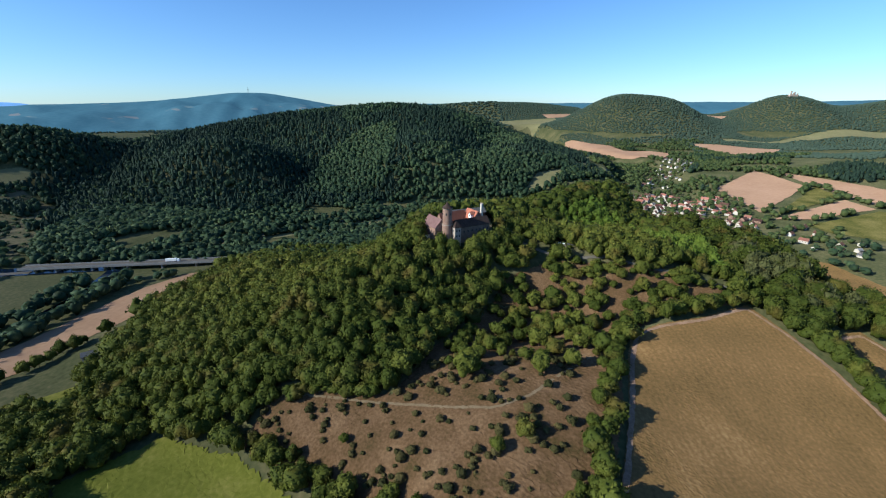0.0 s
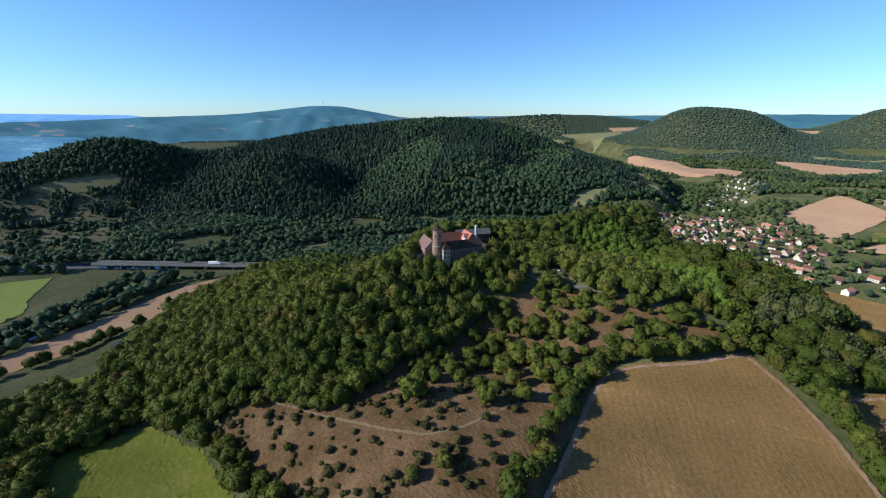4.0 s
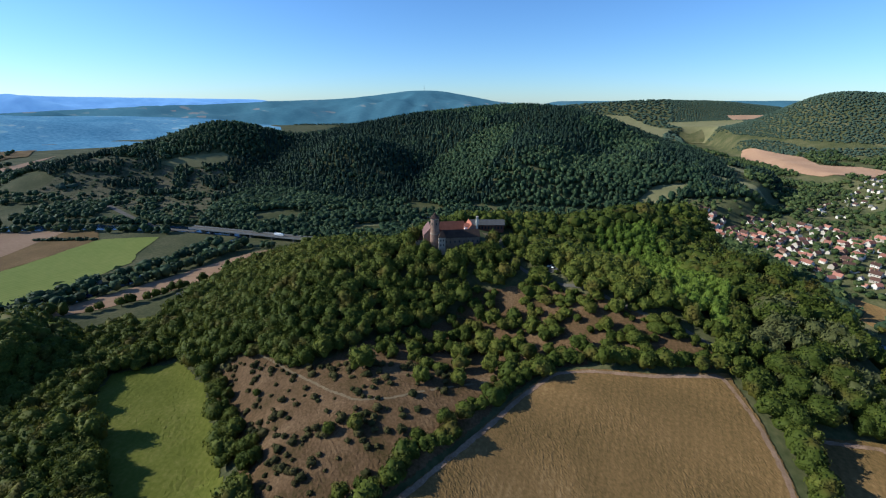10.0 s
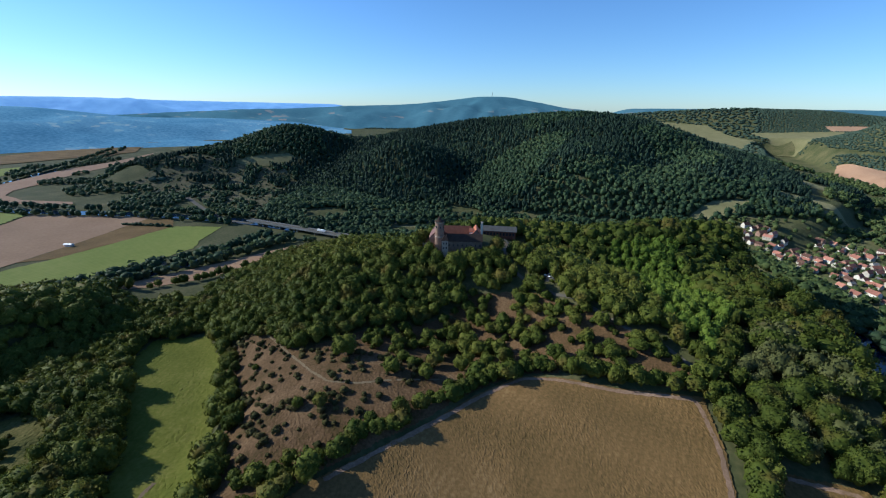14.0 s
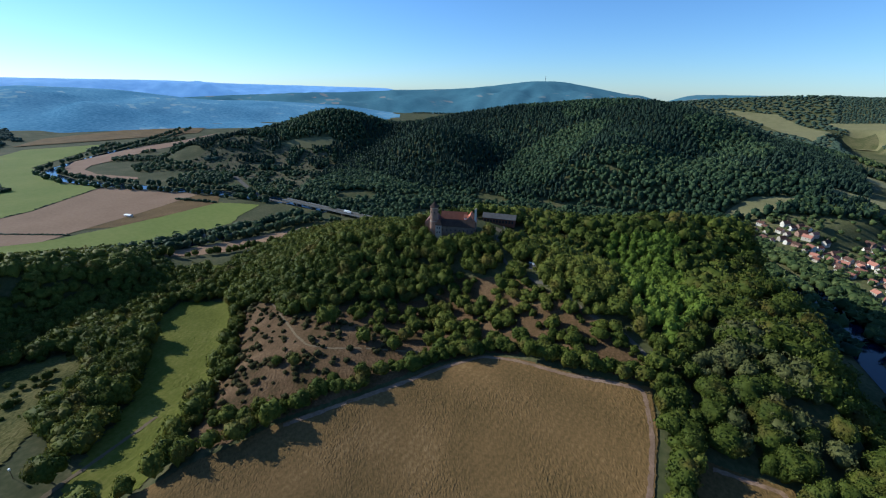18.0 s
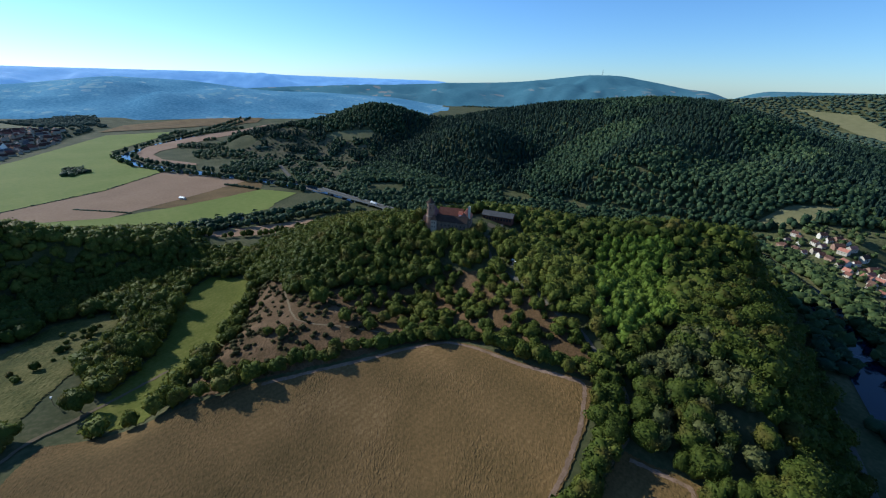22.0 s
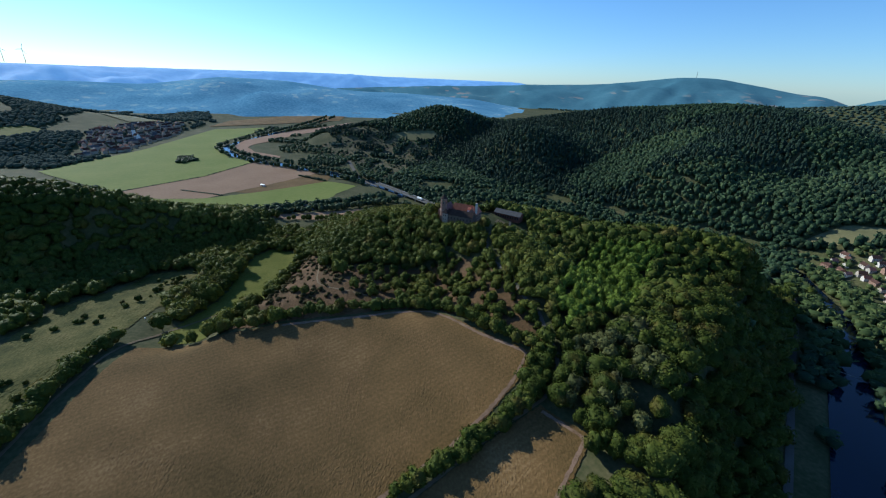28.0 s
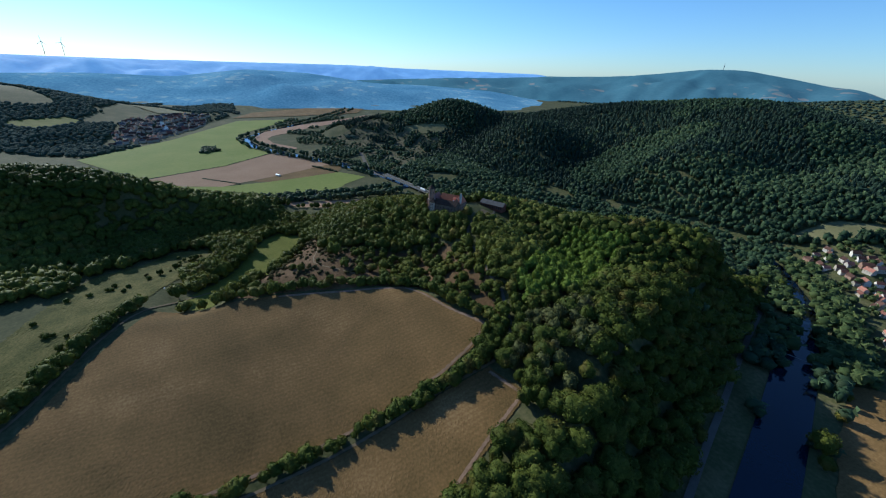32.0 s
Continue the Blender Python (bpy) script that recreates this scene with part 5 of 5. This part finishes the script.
# ---- distant hills ----
def skyline(name, material, far, az0, az1, tops, depth, label):
    """A long wooded ridge far away. tops: heights at even steps of bearing."""
    n, rings = 300, 22
    az = np.radians(np.linspace(az0, az1, n))
    top = np.interp(np.linspace(0, len(tops) - 1, n), np.arange(len(tops)), tops)
    for _ in range(30):
        top[1:-1] = (top[:-2] + 2 * top[1:-1] + top[2:]) / 4
    ends = np.clip(np.minimum(np.linspace(0, 10, n), np.linspace(10, 0, n)), 0, 1)
    top = top * (0.2 + 0.8 * ends * ends * (3 - 2 * ends))
    v = []
    for k in range(rings):
        q = 1 - k / (rings - 2)
        for a, h in zip(az, top):
            r = far - depth * q
            x, y = 150 - math.sin(a) * r, 30 + math.cos(a) * r
            rough = noise.noise((x / 380, y / 380, 3)) * 0.5 * max(0, 6.7 * q * q * (1 - q)) + noise.noise((x / 120, y / 120, 7)) * (0.012 + 0.1 * max(0, 6.7 * q * q * (1 - q)))
            v.append((x, y, h * (min(1, max(-0.1, 1 - max(q, 0) ** 1.5) - (0.4 if q < 0 else 0)) + rough)))
    i = np.arange(n - 1)
    f = np.concatenate([np.stack([i + k * n, i + 1 + k * n, i + 1 + (k + 1) * n, i + (k + 1) * n], -1) for k in range(rings - 1)])
    return tagged(new(name, raw_mesh(name, v, f, material, smooth_faces=True)), label, "hills", kind="structure")


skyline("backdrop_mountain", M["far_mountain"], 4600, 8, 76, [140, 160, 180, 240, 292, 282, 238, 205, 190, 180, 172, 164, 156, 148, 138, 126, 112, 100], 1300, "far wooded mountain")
skyline("backdrop_ridge", M["blue_haze"], 4650, 38, 122, [170, 195, 200, 205, 222, 215, 212, 208, 215, 238, 240], 800, "far ridge in painted blue haze")
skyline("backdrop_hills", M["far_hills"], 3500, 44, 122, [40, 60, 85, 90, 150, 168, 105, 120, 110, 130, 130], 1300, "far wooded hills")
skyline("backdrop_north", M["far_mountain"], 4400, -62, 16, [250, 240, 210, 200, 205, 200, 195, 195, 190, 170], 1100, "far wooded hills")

# ---- small buildings and landmarks ----
hut = tagged(new("field_barn"), "small open white-roofed barn in the harvested field", "barn")
hut.matrix_basis = pose(-530, 198, ground_at(-530, 198) + 0.5, 0, 0, 25)
part("roof", gable(11, 5.5, 3.0, 4.0), M["white"], hut, "white sheet roof")
part("wall", gabled_wall(10.4, 5, 3.0, 3.9), M["plaster"], hut)

hall = tagged(new("castle_hall"), "long low timber hall with a grey roof beside the castle", "building")
hall.matrix_basis = pose(21.5, 348, ground_at(21.5, 348) + 0.6, 0, 0, 22.5)
part("wall", gabled_wall(29, 9, 5.6, 8.4), M["oldred"], hall)
part("roof", gable(29, 9, 5.6, 8.6, 0.9), M["grey_roof"], hall, "grey sheet roof")
for k in range(10):
    part("window", box(-13.4 + k * 2.8, -11.9 + k * 2.8, -4.58, -4.45, 1.0, 3.6), M["glass"], hall)
    part("post", box(-14.1 + k * 2.8, -13.8 + k * 2.8, -5.3, -5.0, -1, 5.2), M["wood"], hall)

gate = tagged(new("gatehouse"), "small plastered gatehouse with a tiled roof beside the castle", "house")
gate.matrix_basis = pose(-13, 283, ground_at(-13, 283), 0, 0, 30)
part("wall", gabled_wall(6, 5, 4, 6.2), M["plaster"], gate)
part("roof", gable(6, 5, 4, 6.4), M["oldroof"], gate)

ruin = tagged(new("castle_ruin"), "pale ruined castle on a far wooded hilltop", "castle")
ruin.matrix_basis = Matrix.Translation((1650, 2080, ground_at(1650, 2080) + 4)) @ Matrix.Scale(0.62, 4)
part("wall", box(-30, 30, -12, 12, 0, 14), M["pale_stone"], ruin)
for u, v, r, z in ((-18, 0, 6, 40), (-4, -4, 4, 27), (12, 4, 5.5, 34), (30, -4, 4, 24)):
    part("tower", tube(r, r * 0.94, 0, z, 12, u, v), M["pale_stone"], ruin)

church = tagged(new("church"), "white church with a pointed spire in the far town", "church")
church.matrix_basis = pose(-1245, -28, ground_at(-1245, -28), 0, 0, 20)
part("tower", box(-4, 4, -4, 4, -1, 24), M["white"], church)
part("spire", tube(5.2, 0.1, 24, 48, 8), M["slate"], church)
part("nave", gabled_wall(24, 11, 9, 15), M["white"], church).matrix_basis = Matrix.Translation((16, 0, 0))
part("roof", gable(24, 11, 9, 15.3), M["oldroof"], church).matrix_basis = Matrix.Translation((16, 0, 0))


def vehicle(label, length, wide, tall, x, y, z, turn, paint, category="car"):
    top = tagged(new(category), label, category)
    top.matrix_basis = pose(x, y, z, 0, 0, turn)
    bm = box(-length / 2, length / 2, -wide / 2, wide / 2, 0.3, tall * 0.6, bevel=0.12)
    part("body", bm, paint, top)
    part("cabin", box(-length * 0.28, length * 0.2, -wide * 0.44, wide * 0.44, tall * 0.6, tall, bevel=0.15), M["glass"] if category == "car" else paint, top)
    for sx in (-0.3, 0.3):
        for sy in (-1, 1):
            w = part("wheel", tube(0.33, 0.33, -0.1, 0.1, 12), M["asphalt"], top)
            w.matrix_basis = Matrix.Translation((sx * length, sy * wide * 0.46, 0.33)) @ Matrix.Rotation(math.pi / 2, 4, "X")
    return top


for k, (a, b2) in enumerate(((86, 290), (89, 289), (92, 288), (95, 287))):
    vehicle("parked white car beside the castle road" if k < 2 else "parked grey car beside the castle road", 4.4, 1.8, 1.5, a, b2, ground_at(a, b2) + 0.5, 70, M["white"] if k < 2 else M["slate"])
lorry = tagged(new("lorry"), "white lorry driving over the bridge", "lorry")
lorry.matrix_basis = Matrix.Translation(A + (B - A) * 0.72 + Vector((0, 0, 6.3))) @ Matrix.Rotation(math.atan2(B.y - A.y, B.x - A.x), 4, "Z")
part("trailer", box(-6.5, 4.5, -3.5, -1.0, 1.0, 3.9, bevel=0.05), M["white"], lorry)
part("cab", box(5.0, 7.2, -3.4, -1.1, 0.6, 3.4, bevel=0.15), M["white"], lorry)
for sx in (-5, -3.7, 6):
    for sy in (-3.3, -1.2):
        w = part("wheel", tube(0.5, 0.5, -0.15, 0.15, 12), M["asphalt"], lorry)
        w.matrix_basis = Matrix.Translation((sx, sy, 0.5)) @ Matrix.Rotation(math.pi / 2, 4, "X")

weir = tagged(new("weir"), "low stone weir across the river", "weir", kind="structure")
weir.matrix_basis = pose(302, 484, 0.3, 0, 0, 12)
part("sill", box(-20, 20, -0.5, 0.5, -1, 0.4, bevel=0.1), M["concrete"], weir)

mast = tagged(new("radio_mast"), "thin far radio mast on the mountain", "mast")
mast.matrix_basis = Matrix.Translation((-1840, 4180, 262))
part("pole", tube(2.2, 1.2, 0, 75, 6), M["slate"], mast)
part("platform", tube(4, 4, 50, 55, 8), M["slate"], mast)
for k, (az, r) in enumerate(((101.5, 4450), (100, 4500), (106, 4420))):
    m = tagged(new("wind_turbine"), "far grey wind turbine on the ridge", "wind turbine", "far wind turbines")
    m.matrix_basis = pose(150 - math.sin(radians(az)) * r, 30 + math.cos(radians(az)) * r, 215, 0, 0, 60)
    part("mast", tube(2.2, 1.3, 0, 95, 8), M["slate"], m)
    hub = part("hub", box(-2, 2, -4, 3, 93, 97), M["slate"], m)
    for j in range(3):
        bl = part("blade", box(-1.0, 1.0, -4.4, -3.8, 0, 42), M["slate"], hub)
        bl.matrix_basis = Matrix.Translation((0, 0, 95)) @ Matrix.Rotation(j * 2.094 + 0.4 * k, 4, "Y")

pole = tagged(new("wooden_post"), "wooden post with a small white box beside the track", "post")
pole.matrix_basis = Matrix.Translation((-15, 17, ground_at(-15, 17)))
part("post", tube(0.12, 0.1, -0.3, 5.0, 8), M["wood"], pole)
part("box", box(-0.5, 0.5, -0.4, 0.4, 4.6, 5.5, bevel=0.05), M["white"], pole)
